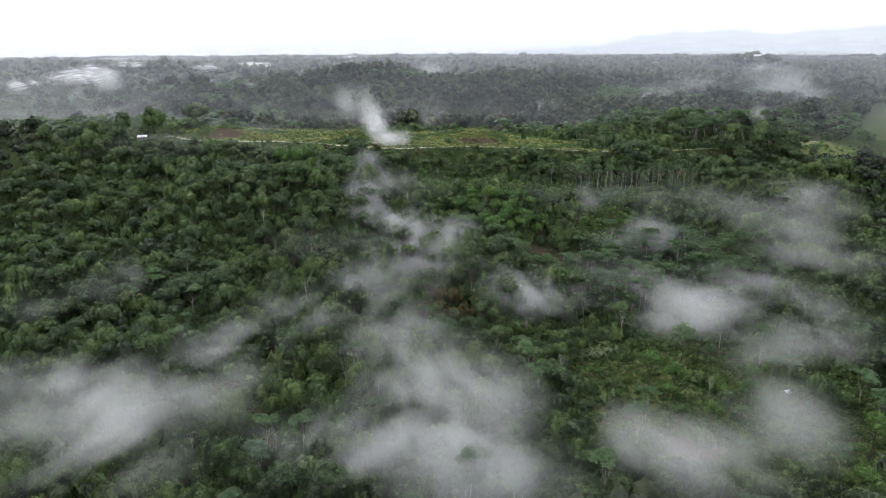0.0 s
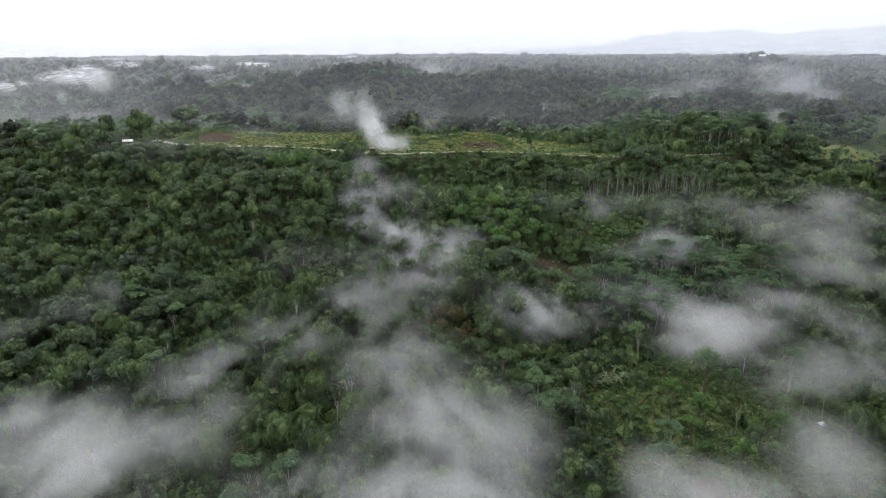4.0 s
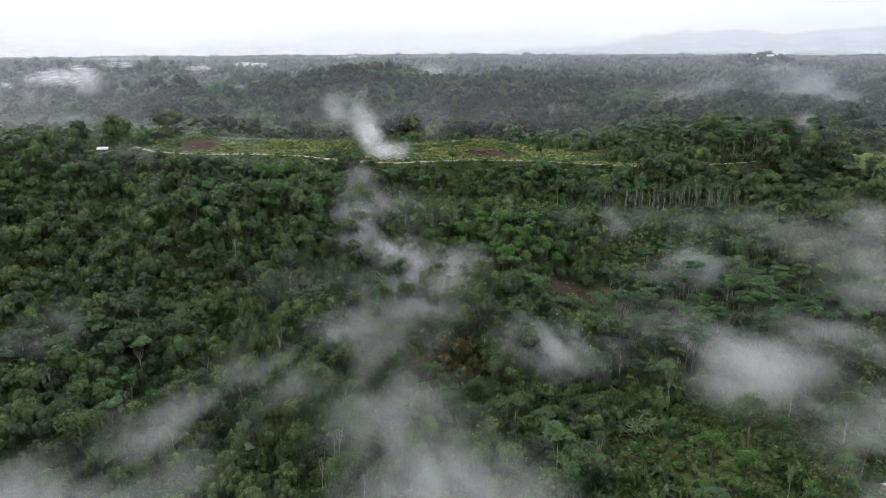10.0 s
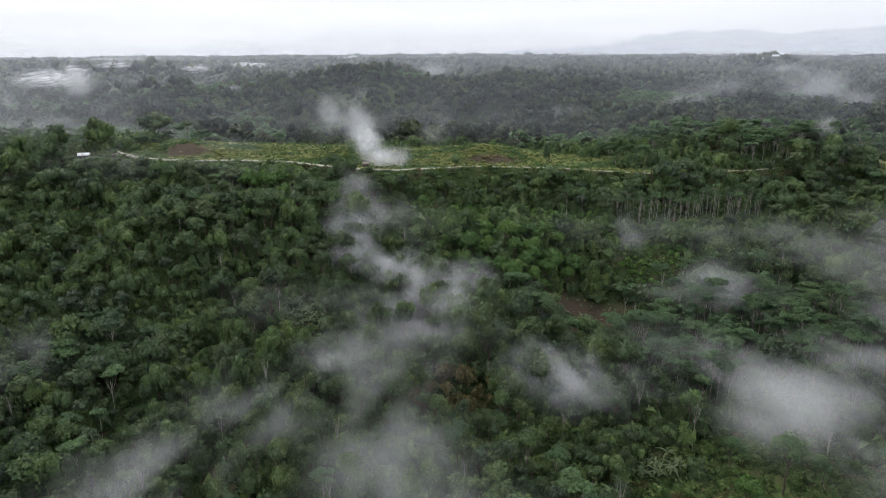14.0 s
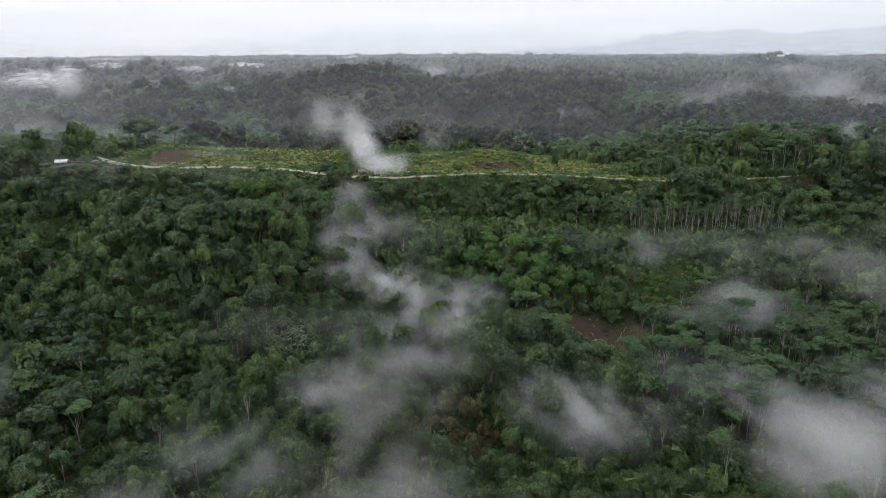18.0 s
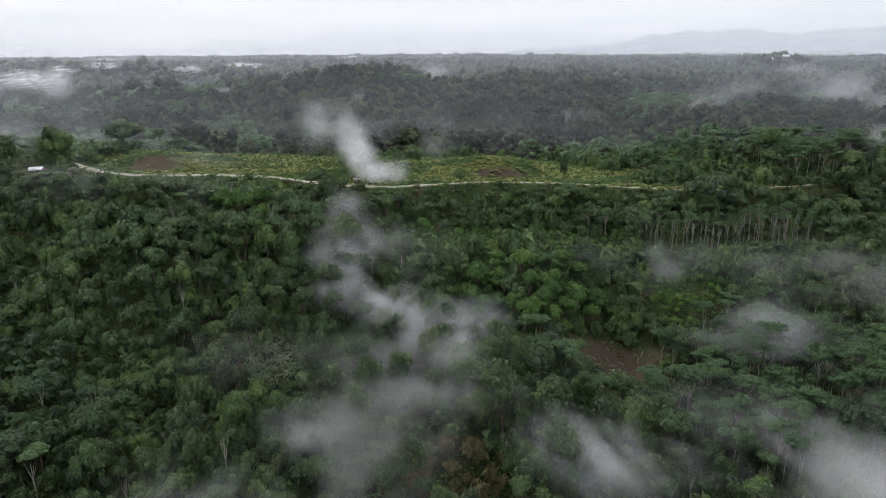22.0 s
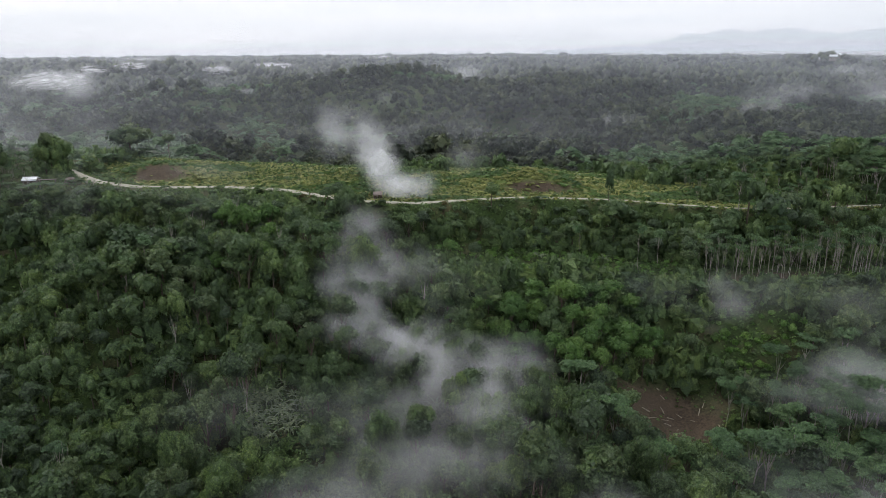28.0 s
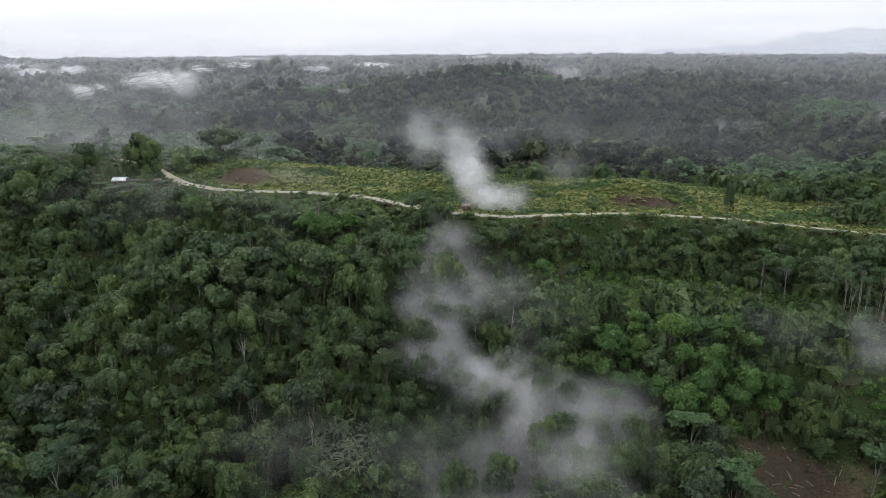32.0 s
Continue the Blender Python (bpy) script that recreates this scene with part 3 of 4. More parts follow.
def scatter_mesh(name, shapes, spots, material, label, category):
    """Joins a shape at each spot (x, y, z, scale, height scale, turn, tone) into one mesh."""
    spots = np.asarray(spots, float)
    pick = np.arange(len(spots)) % len(shapes)
    vs, qs, ts, tn, o = [], [], [], [], 0
    for k, (v, q, t) in enumerate(shapes):
        s = spots[pick == k]
        if not len(s):
            continue
        c, sn = np.cos(s[:, 5])[:, None], np.sin(s[:, 5])[:, None]
        x = (v[None, :, 0] * c - v[None, :, 1] * sn) * s[:, 3:4] + s[:, 0:1]
        y = (v[None, :, 0] * sn + v[None, :, 1] * c) * s[:, 3:4] + s[:, 1:2]
        z = v[None, :, 2] * s[:, 4:5] + s[:, 2:3]
        vs.append(np.stack([x, y, z], -1).reshape(-1, 3))
        off = (np.arange(len(s)) * len(v))[:, None, None] + o
        qs.append((q[None] + off).reshape(-1, 4))
        ts.append((t[None] + off).reshape(-1, 3))
        tn.append(np.repeat(s[:, 6], len(v)))
        o += len(s) * len(v)
    me = mesh_from(name, np.concatenate(vs), np.concatenate(qs), material, np.concatenate(tn), np.concatenate(ts))
    return tagged(new(name, me), label, category, kind="stuff")


# ---- plants: where they grow ----
def ring(x, y, cx, cy, rx, ry):
    return np.hypot((x - cx) / rx, (y - cy) / ry) + fbm(x / 11, y / 11, 55) * 0.5


def jittered(x0, x1, y0, y1, step, rng):
    gx, gy = np.meshgrid(np.arange(x0, x1, step), np.arange(y0, y1, step))
    gx, gy = gx.ravel() + rng.uniform(-0.5, 0.5, gx.size) * step, gy.ravel() + rng.uniform(-0.5, 0.5, gy.size) * step
    return gx, gy


def zones(x, y, d):
    """The kind of growth at each place."""
    z = np.full(x.shape, "broad", dtype="<U9")
    back = y - edge_y(x)
    n = fbm(x / 22, y / 22, 61)
    r = vnoise(x * 3.1, y * 3.7, 63)
    z[(n > -0.06) & (r > 0.48)] = "vine"
    z[(n < -0.1) & (r > 0.8)] = "umbrella"
    low = (y < 240) & (x > 50) & (ring(x, y, 98, 195, 52, 44) < 1)
    z[low] = np.where(r[low] > 0.88, "umbrella", np.where(r[low] < 0.79, "shrub", np.where(n[low] > 0.0, "vine", "young")))
    low = (y < 236) & (ring(x, y, -52, 185, 48, 34) < 1)
    z[low] = np.where(r[low] > 0.9, "umbrella", np.where(r[low] < 0.5, "shrub", "vine"))
    mid = (ring(x, y, 110, 285, 50, 34) < 1)
    z[mid] = np.where(r[mid] > 0.4, "umbrella", np.where(r[mid] > 0.15, "broad", "shrub"))
    z[(ring(x, y, 40, 322, 24, 20) < 1) & (r > 0.25)] = "young"
    z[(ring(x, y, 12, 340, 16, 14) < 1) & (r > 0.5)] = "young"
    z[(ring(x, y, -60, 352, 16, 18) < 1) & (r > 0.6)] = "young"
    for cx, cy, rx, ry in ((92, 327, 17, 12), (40, 359, 41, 11)):
        plot = ring(x, y, cx, cy, rx, ry) < 1
        z[plot] = np.where(r[plot] < 0.25, "shrub", "none")
    z[(x > 84) & (x < 156) & (y > 347) & (y < 362)] = "pole"
    z[ring(x, y, 12, 256, 13, 11) < 0.9] = "bamboo"
    z[np.hypot((x + 38) / 8, (y - 293) / 8) < 1] = "banana"
    z[np.hypot((x - 1) / 7, (y - 304) / 7) < 1] = "banana"
    z[np.hypot((x - 63) / 5, (y - 227) / 4) < 1] = "banana"
    for cx, cy, rx, ry in ((-38, 282, 11, 8), (1, 293, 9, 7), (64, 290, 20, 9), (63, 219, 7, 5)):
        z[ring(x, y, cx, cy, rx, ry) < 1] = "shrub"
    z[bare(x, y) > 0.4] = "none"
    deep = strip_depth(x) + n * 26
    strip = (back > 0) & (back < deep) & (x > -135) & (x < 150)
    z[strip] = np.where(r[strip] < 0.26, "shrub", np.where((r[strip] > 0.94) & (back[strip] > 14), "umbrella", "none"))
    z[(back > 4) & (back < 34) & (x > 96) & (r > 0.2)] = "umbrella"
    z[(back > 4) & (back < 34) & (x > 100) & (r > 0.72)] = "broad"
    field = (ring(x, y, 246, 401, 24, 6) < 1)
    z[field] = "none"
    z[(x < -150) & (back > -4) & (back < 60)] = "umbrella"
    z[np.hypot((x + 145) / 10, (y - 391) / 6) < 1] = "none"
    z[d < 4.5] = "none"
    z[(z == "broad") & (vnoise(x * 2.3 + 9, y * 2.9, 67) > 0.5)] = "rain"
    return z


def spots_for(x, y, z, lo, hi, rng, tall=(0.85, 1.2)):
    n = len(x)
    s = lo + (hi * 1.12 - lo) * rng.uniform(0, 1, n) ** 1.5
    return np.stack([x, y, z, s, s * rng.uniform(*tall, n), rng.uniform(0, 6.28, n), rng.uniform(0, 1, n)], 1)


NEAR_X, NEAR_Y = jittered(-190, 235, 138, 425, 4.3, RNG)
keep = np.abs(NEAR_X - 5) < 0.70 * (NEAR_Y - 4) + 12
NEAR_X, NEAR_Y = NEAR_X[keep], NEAR_Y[keep]
NEAR_Z, NEAR_D = land(NEAR_X, NEAR_Y)
NEAR_ZONE = zones(NEAR_X, NEAR_Y, NEAR_D)

LOOK = {"broad": ("broadleaf_tree", "dark green broadleaf tree with a lumpy dense crown", "tree", LEAF, BARK, "trees on the forest slope"),
        "rain": ("rainforest_tree", "tall rainforest tree with a domed grey-green crown", "tree", LEAF_RAIN, BARK, "rainforest trees"),
        "young": ("young_tree", "bright green young tree with a soft full crown", "tree", LEAF_YOUNG, BARK, "young trees"),
        "umbrella": ("umbrella_tree", "slender tree with a pale trunk and flat feathery tiers", "tree", LEAF_UMBRELLA, BARK_PALE, "umbrella trees"),
        "vine": ("vine_covered_tree", "tree smothered by hanging green climbing vines", "tree", LEAF_VINE, BARK, "vine-covered trees"),
        "pole": ("pale_pole_tree", "tall bare-stemmed pale tree with a thin small crown", "tree", LEAF_UMBRELLA, BARK_PALE, "stand of pale trees"),
        "bamboo": ("bamboo_clump", "arching clump of yellow-green bamboo", "bamboo", LEAF_DRY, BARK, "bamboo clumps"),
        "shrub": ("shrub", "low bright green leafy bush", "bush", LEAF_SHRUB, BARK, "bushes")}
SIZES = {"broad": (0.5, 1.15), "rain": (0.5, 1.1), "young": (0.5, 1.1), "umbrella": (0.75, 1.2), "vine": (0.5, 1.15), "pole": (0.75, 0.95), "bamboo": (0.6, 0.95), "shrub": (0.7, 1.5)}
TALL = {"broad": 10.5, "rain": 12.5, "young": 10.5, "umbrella": 13.0, "vine": 13.5, "shrub": 1.7}  # heights of the unscaled plants
KEEP = {"broad": 295, "rain": 295, "young": 200, "umbrella": 280, "vine": 295, "pole": 160, "bamboo": 60, "shrub": 240}


def plant_object(kind, variant, meshes, spot):
    name, label, category, leaf, bark, group = LOOK[kind]
    x, y, z, s, h, turn, tone = spot
    base = tagged(new(name), label, category, group)
    base.matrix_world = Matrix.LocRotScale((x, y, z), Euler((0, 0, turn)), (s, s, h))
    trunk, crown = meshes[kind][variant]
    if trunk:
        part("trunk", trunk, base)
    part("crown", crown, base)


def plant_near():
    meshes = {}
    for kind, (name, label, category, leaf, bark, group) in LOOK.items():
        meshes[kind] = []
        for tr, cr in KINDS[kind]:
            meshes[kind].append((mesh_from("trunk", tr[0], tr[1], bark, tris=tr[2], smooth_shade=True) if tr else None, mesh_from("crown", cr[0], cr[1], leaf, tris=cr[2])))
    for kind in LOOK:
        at = NEAR_ZONE == kind
        if kind == "pole":
            px, py = jittered(87, 154, 350, 362, 3.2, RNG)
            some = RNG.uniform(0, 1, len(px)) < 0.85
            px, py = px[some], py[some]
            pz = land(px, py)[0]
        else:
            px, py, pz = NEAR_X[at], NEAR_Y[at], NEAR_Z[at]
        spots = spots_for(px, py, pz, *SIZES[kind], RNG)
        if kind in TALL:
            below = edge_y(px) - py
            room = road_z(px) + np.maximum(below, 0) * 0.11 - 0.8 - pz
            brow = (below > 0) & (below < 60) & (px > -150) & (px < 108) 
            low = (px > 0) & (px < 150) & (py > 326) & (py < 350)
            room[low] = -17.0 + 0.2 * (350 - py[low]) - pz[low]
            brow |= low
            # the wood's edge behind the open land is young and low
            edge = (below < 0) & (px > -140) & (px < 150)
            spots[edge, 3:5] *= np.clip((-below[edge] - strip_depth(px[edge])) / 45 + 0.45, 0.4, 1.0)[:, None]
            spots[brow, 4] = np.minimum(spots[brow, 4], np.maximum(room[brow], 2.0) / TALL[kind])
            spots[brow, 2] -= 1.8 * spots[brow, 4]
            spots[brow, 3] = np.clip(spots[brow, 4] * 1.6, 0.45, spots[brow, 3])
        if kind in ("umbrella", "broad", "rain", "vine"):
            far_left = (spots[:, 0] < -150) & (below < 4)
            spots[far_left, 3:5] *= 0.62
        if kind in ("broad", "rain", "vine"):
            spots[:, 3:5] *= np.interp(spots[:, 1], [160, 230, 300], [0.8, 0.84, 1.0])[:, None]
        if kind in ("broad", "rain", "vine"):
            # stands of great and of small trees
            spots[:, 3:5] *= np.interp(fbm(spots[:, 0] / 26, spots[:, 1] / 26, 83), [-0.2, 0.2], [0.74, 1.3])[:, None]
        order = np.argsort(np.hypot(spots[:, 0] - 0, (spots[:, 1] - 290) * 0.8))
        spots = spots[order]
        for i, s in enumerate(spots[:KEEP[kind]]):
            plant_object(kind, i % len(meshes[kind]), meshes, s)
        rest = spots[KEEP[kind]:]
        if len(rest):
            name, label, category, leaf, bark, group = LOOK[kind]
            scatter_mesh(name + "_wood" if kind != "shrub" else "bush_thicket", COARSE.get(kind) or [c for _, c in KINDS[kind]], rest, leaf, "dense growth: " + label, category)
            trunks = [t for t, _ in KINDS[kind] if t]
            if trunks:
                if kind in ("broad", "rain", "vine", "young"):
                    trunks = [tube([(0, 0, -0.5), (0.1, 0, 4.5)], [0.26, 0.16], 4) for _ in range(2)]
                    trunks = [(v, q, np.zeros((0, 3), int)) for v, q, _ in trunks]
                scatter_mesh("tree_trunks", trunks, rest, bark, "trunks of the trees farther off in the wood", "trunk")


plant_near()


def plant_far():
    rng = np.random.default_rng(11)
    # woods behind the road and at the sides
    x, y = jittered(-760, 760, 385, 960, 7.4, rng)
    ok = (np.abs(x - 5) < 0.72 * (y - 100) + 40) & ~((x > -190) & (x < 235) & (y < 425))
    x, y = x[ok], y[ok]
    z, d = land(x, y)
    zn = zones(x, y, d)
    ok = (zn != "none") & (zn != "shrub") & (np.hypot((x - 350) / 26, (y - 612) / 50) > 0.55)
    x, y, z, zn = x[ok], y[ok], z[ok], zn[ok]
    light = (zn == "umbrella") | (fbm(x / 130, y / 70, 91) > 0.02) | ((x < -110) & (y < 740) & (y > 400) & (fbm(x / 60, y / 40, 92) > -0.13))
    light &= bell(x, y, 5, 745, 165, 75) < 0.3
    dark = spots_for(x[~light], y[~light], z[~light], 0.8, 1.5, rng)
    dark[:, 3:5] *= np.interp(fbm(dark[:, 0] / 60, dark[:, 1] / 40, 93), [-0.12, 0.14], [0.7, 1.4])[:, None]
    dark[:, 4] *= rng.uniform(0.8, 1.55, len(dark)) * np.interp(dark[:, 1], [430, 620], [0.62, 1.0])
    dark[:, 4] = np.minimum(dark[:, 4], 2.3)
    rim = (dark[:, 0] > -420) & (dark[:, 0] < 150)
    dark[rim, 3:5] *= np.clip((dark[rim, 1] - edge_y(dark[rim, 0]) - strip_depth(dark[rim, 0])) / 60 + 0.5, 0.45, 1.0)[:, None]
    scatter_mesh("woods", MID, dark, LEAF_FAR, "dark mixed forest covering the hills behind the road", "woods")
    paler = spots_for(x[light], y[light], z[light] - 2.5, 0.9, 1.4, rng)
    young = (paler[:, 0] < -130) & (paler[:, 1] < 560)
    paler[young, 4] *= 0.62
    scatter_mesh("plantation", MID_UMB, paler, LEAF_UMBRELLA, "paler flat-topped trees in the forest behind the road", "woods")
    # sides and ground below the camera
    x, y = jittered(-340, 360, -90, 425, 6.6, rng)
    ok = ((np.abs(x - 5) >= 0.70 * (y - 4) + 12) | (y < 138) | (x < -190) | (x > 235)) & ~((x < -190) & (y > 385)) & ~((x > 235) & (y > 385))
    x, y = x[ok], y[ok]
    z, d = land(x, y)
    side = (y > 150) & (np.abs(x - 5) < 0.95 * (y - 4) + 20)
    scatter_mesh("flank_woods", MID, spots_for(x[side], y[side], z[side], 0.8, 1.3, rng), LEAF_FAR, "mixed forest on the flanks of the valley", "woods")
    scatter_mesh("valley_woods", FAR, spots_for(x[~side], y[~side], z[~side], 0.9, 1.5, rng), LEAF_FAR, "mixed forest on the valley floor", "woods")
    # far plain
    pts = []
    r = 960.0
    while r < 4900:
        gap = r / 108
        w = np.arange(-0.78, 0.78, gap / r)
        w = w + rng.uniform(-0.5, 0.5, len(w)) * gap / r
        rr = r + rng.uniform(-0.6, 0.6, len(w)) * gap
        pts.append(np.stack([rr * np.sin(w), rr * np.cos(w) + 20, gap / 6.5 * rng.uniform(0.75, 1.5, len(w)), rng.uniform(0.7, 1.25, len(w))], 1))
        r += gap * 1.25
    p = np.concatenate(pts)
    z, _ = land(p[:, 0], p[:, 1])
    n = len(p)
    hs = np.clip(p[:, 2], 0.9, 2.0) * p[:, 3] * np.where(rng.uniform(0, 1, n) > 0.94, 1.45, 1.0)
    spots = np.stack([p[:, 0], p[:, 1], z - 2 * hs, p[:, 2], hs, rng.uniform(0, 6.28, n), rng.uniform(0, 1, n)], 1)
    pale = (fbm(p[:, 0] / 260, p[:, 1] / 150, 97) > 0.04) & (rng.uniform(0, 1, n) > 0.12)
    spots[pale, 4] *= 0.8
    scatter_mesh("far_plantation", FAR, spots[pale], LEAF_FAR_PALE, "paler tree plantations between the distant rainforest", "woods")
    scatter_mesh("far_woods", FAR, spots[~pale], LEAF_FAR, "endless hazy rainforest reaching to the horizon", "woods")


plant_far()


def undergrowth():
    rng = np.random.default_rng(13)
    n = 130000
    x, y = rng.uniform(-190, 235, n), rng.uniform(140, 440, n)
    ok = np.abs(x - 5) < 0.74 * (y - 4) + 14
    x, y = x[ok], y[ok]
    z, d = land(x, y)
    zn = zones(x, y, d)
    wood = (zn == "broad") | (zn == "rain") | (zn == "vine") | (zn == "umbrella") | (zn == "young")
    ok = (d > 2.0) & (rng.uniform(0, 1, len(x)) > bare(x, y) * 0.93) & (~wood | (rng.uniform(0, 1, len(x)) > 0.7))
    x, y, z = x[ok], y[ok], z[ok]
    nrm = unit(np.stack([rng.normal(size=len(x)) * 0.6, rng.normal(size=len(x)) * 0.6, np.ones(len(x))], 1))
    v, q = leaves(rng, np.stack([x, y, z + rng.uniform(0.1, 1.0, len(x)) ** 2 * 1.6], 1), nrm, rng.uniform(0.3, 0.7, len(x)), 1.2)
    me = mesh_from("undergrowth", v, q, LEAF_SHRUB, np.repeat(fbm(x / 8, y / 8, 5) + 0.5, 4))
    tagged(new("undergrowth", me), "knee-high ferns, grass and seedlings on the ground", "undergrowth", kind="stuff")


def low_storey():
    rng = np.random.default_rng(19)
    small = [shrub_shape(1700 + i, 46, 0.5) for i in range(6)]
    x, y = jittered(-190, 290, 140, 445, 2.7, rng)
    ok = np.abs(x - 5) < 0.7 * (y - 4) + 12
    x, y = x[ok], y[ok]
    z, d = land(x, y)
    zn = zones(x, y, d)
    keep = rng.uniform(0, 1, len(x))
    crop = (ring(x, y, 40, 359, 41, 11) < 1) | (ring(x, y, 246, 401, 24, 6) < 1) | (ring(x, y, 92, 327, 17, 12) < 1)
    open_land = ((zn == "shrub") | ((zn == "none") & (bare(x, y) < 0.4))) & (d > 3.2) & (keep < np.where((y > edge_y(x)) & (x < 150), 0.97, 0.8))
    scatter_mesh("garden_crops", small, spots_for(x[open_land & crop], y[open_land & crop], z[open_land & crop] - 0.2, 0.6, 1.1, rng), LEAF_CROP, "bright green garden crops on a terraced clearing", "crops")
    at = open_land & ~crop
    turf = at & (y > edge_y(x)) & (x < 150)
    tufts = []
    for i in range(8):
        tr = np.random.default_rng(1800 + i)
        d = unit(tr.normal(size=(15, 3)) + np.array([0, 0, 0.8]))
        v, q = sprigs(tr, d * np.array([1.0, 1.0, 0.5]) * tr.uniform(0.4, 1.1, (15, 1)) + np.array([0, 0, 0.3]), unit(d + np.array([0, 0, 0.6])), tr.uniform(0.5, 1.0, 15) * 0.55, 1.3)
        tufts.append((v, np.zeros((0, 4), int), q))
    tx, ty = rng.uniform(-145, 150, 16000), rng.uniform(376, 462, 16000)
    tz, td = land(tx, ty)
    hill = (meadow(tx, ty) > 0.4) & (ty > edge_y(tx)) & (td > 2.6) & (rng.uniform(0, 1, 16000) > bare(tx, ty) * 0.9)
    tx, ty, tz = tx[hill], ty[hill], tz[hill]
    patch = fbm(tx / 17, ty / 8, 71)
    for name, at_patch, leaf, label in (("grassland", patch <= 0.05, LEAF_GRASS, "yellow-green tall grass and fern on the open hilltop"), ("green_scrub", patch > 0.05, LEAF_YOUNG, "fresh green low scrub on the open hilltop")):
        tuft_spots = spots_for(tx[at_patch], ty[at_patch], tz[at_patch] - 0.1, 0.5, 1.7, rng, (0.3, 0.8))
        tuft_spots[:, 6] = patch[at_patch] * 1.5 + 0.5
        scatter_mesh(name, tufts, tuft_spots, leaf, label, "grass")
    at &= ~turf
    # grass half hides the narrow eastern end of the track
    vx = rng.uniform(8, 160, 150)
    vy = np.interp(vx, ROAD_X, ROAD_Y) - rng.uniform(1.9, 3.2, 150)
    scatter_mesh("verge_grass", small, spots_for(vx, vy, road_z(vx) - 0.1, 0.3, 0.7, rng, (0.4, 0.9)), LEAF_GRASS, "tall grass on the verge of the track", "grass")
    dry = at & (fbm(x / 16, y / 9, 71) > 0.07)
    at &= ~dry
    scatter_mesh("scrub", small, spots_for(x[at], y[at], z[at] - 0.25, 0.4, 1.3, rng, (0.5, 1.3)), LEAF_SHRUB, "yellow-green scrub and young bushes on open ground", "scrub")
    scatter_mesh("dry_scrub", small, spots_for(x[dry], y[dry], z[dry] - 0.25, 0.5, 1.1, rng, (0.4, 0.9)), LEAF_DRY, "withered brown grass and fern on open ground", "scrub")
    drop = edge_y(x) - y
    keep[(drop > 2) & (drop < 48) & (x > -60) & (x < 165)] *= 0.5
    wood = ((zn == "broad") | (zn == "rain") | (zn == "vine") | (zn == "young")) & (keep < np.interp(y, [200, 320], [0.5, 0.5]))
    tall = spots_for(x[wood], y[wood], z[wood] - 0.3, 1.5, 2.7, rng, (1.0, 1.7))
    below = edge_y(x[wood]) - y[wood]
    tall[:, 3:5] *= np.interp(below, [-1, 0, 5, 9, 16], [1.0, 0.15, 0.2, 0.7, 1.0])[:, None]
    scatter_mesh("low_storey", small, tall, LEAF_VINE, "dark leafy saplings filling the gaps under the trees", "saplings")


low_storey()
undergrowth()


# ---- mist ----
def mist(x, y, z, rx, ry, rz, strength, turn=0.0, tilt=45, layers=8, lean=(0.0, 0.0), seed=0, material=None):
    """A bank of mist in thin layers of air, one above the other."""
    rng = np.random.default_rng(seed + int(abs(x) * 7 + abs(y) * 3))
    vs, qs, o = [], [], 0
    g = np.linspace(-1, 1, 9)
    gx, gy = np.meshgrid(g, g)
    gx, gy = 0.94 * gx * np.sqrt(1 - gy ** 2 / 2), 0.94 * gy * np.sqrt(1 - gx ** 2 / 2)
    for k in range(layers):
        h = -0.82 + 1.64 * (k + 0.5) / layers
        w = math.sqrt(1 - h * h)
        wav = 0.1 * np.sin(gx * 2.3 + rng.uniform(0, 6)) + 0.1 * np.sin(gy * 2.1 + rng.uniform(0, 6))
        c, sn = math.cos(radians(tilt)), math.sin(radians(tilt))
        py, pz = gy * w, h + wav
        vs.append(np.stack([gx * w, py * c - pz * sn, py * sn + pz * c], -1).reshape(-1, 3))
        i = np.arange(8)[:, None] * 9 + np.arange(8)[None] + o
        qs.append(np.stack([i, i + 1, i + 10, i + 9], -1).reshape(-1, 4))
        o += 81
    ob = new("mist_bank", mesh_from("mist_bank", np.concatenate(vs), np.concatenate(qs), material or MIST, smooth_shade=True))
    shear = Matrix(((1, 0, lean[0], 0), (0, 1, lean[1], 0), (0, 0, 1, 0), (0, 0, 0, 1)))
    ob.matrix_world = Matrix.Translation((x, y, z)) @ shear @ Euler((0, 0, turn)).to_matrix().to_4x4() @ Matrix.Diagonal((rx, ry, rz, 1))
    ob.color = (strength, 0, 0, 1)
    tagged(ob, "drifting bank of thin white morning mist", "mist", "mist banks", "stuff")


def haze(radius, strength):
    # a curved see-through sheet, added to stand for the haze of distance
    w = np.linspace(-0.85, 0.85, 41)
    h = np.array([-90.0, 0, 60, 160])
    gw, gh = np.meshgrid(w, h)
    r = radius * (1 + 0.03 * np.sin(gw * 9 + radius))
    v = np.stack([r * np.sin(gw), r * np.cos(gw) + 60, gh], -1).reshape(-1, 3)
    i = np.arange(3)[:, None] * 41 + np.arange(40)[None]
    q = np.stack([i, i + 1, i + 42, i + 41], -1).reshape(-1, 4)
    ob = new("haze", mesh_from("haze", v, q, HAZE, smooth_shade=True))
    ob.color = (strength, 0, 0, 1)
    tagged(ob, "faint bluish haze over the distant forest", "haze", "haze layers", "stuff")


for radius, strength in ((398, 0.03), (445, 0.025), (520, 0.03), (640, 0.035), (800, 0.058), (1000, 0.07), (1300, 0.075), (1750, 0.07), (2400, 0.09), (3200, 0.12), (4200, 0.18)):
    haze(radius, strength)


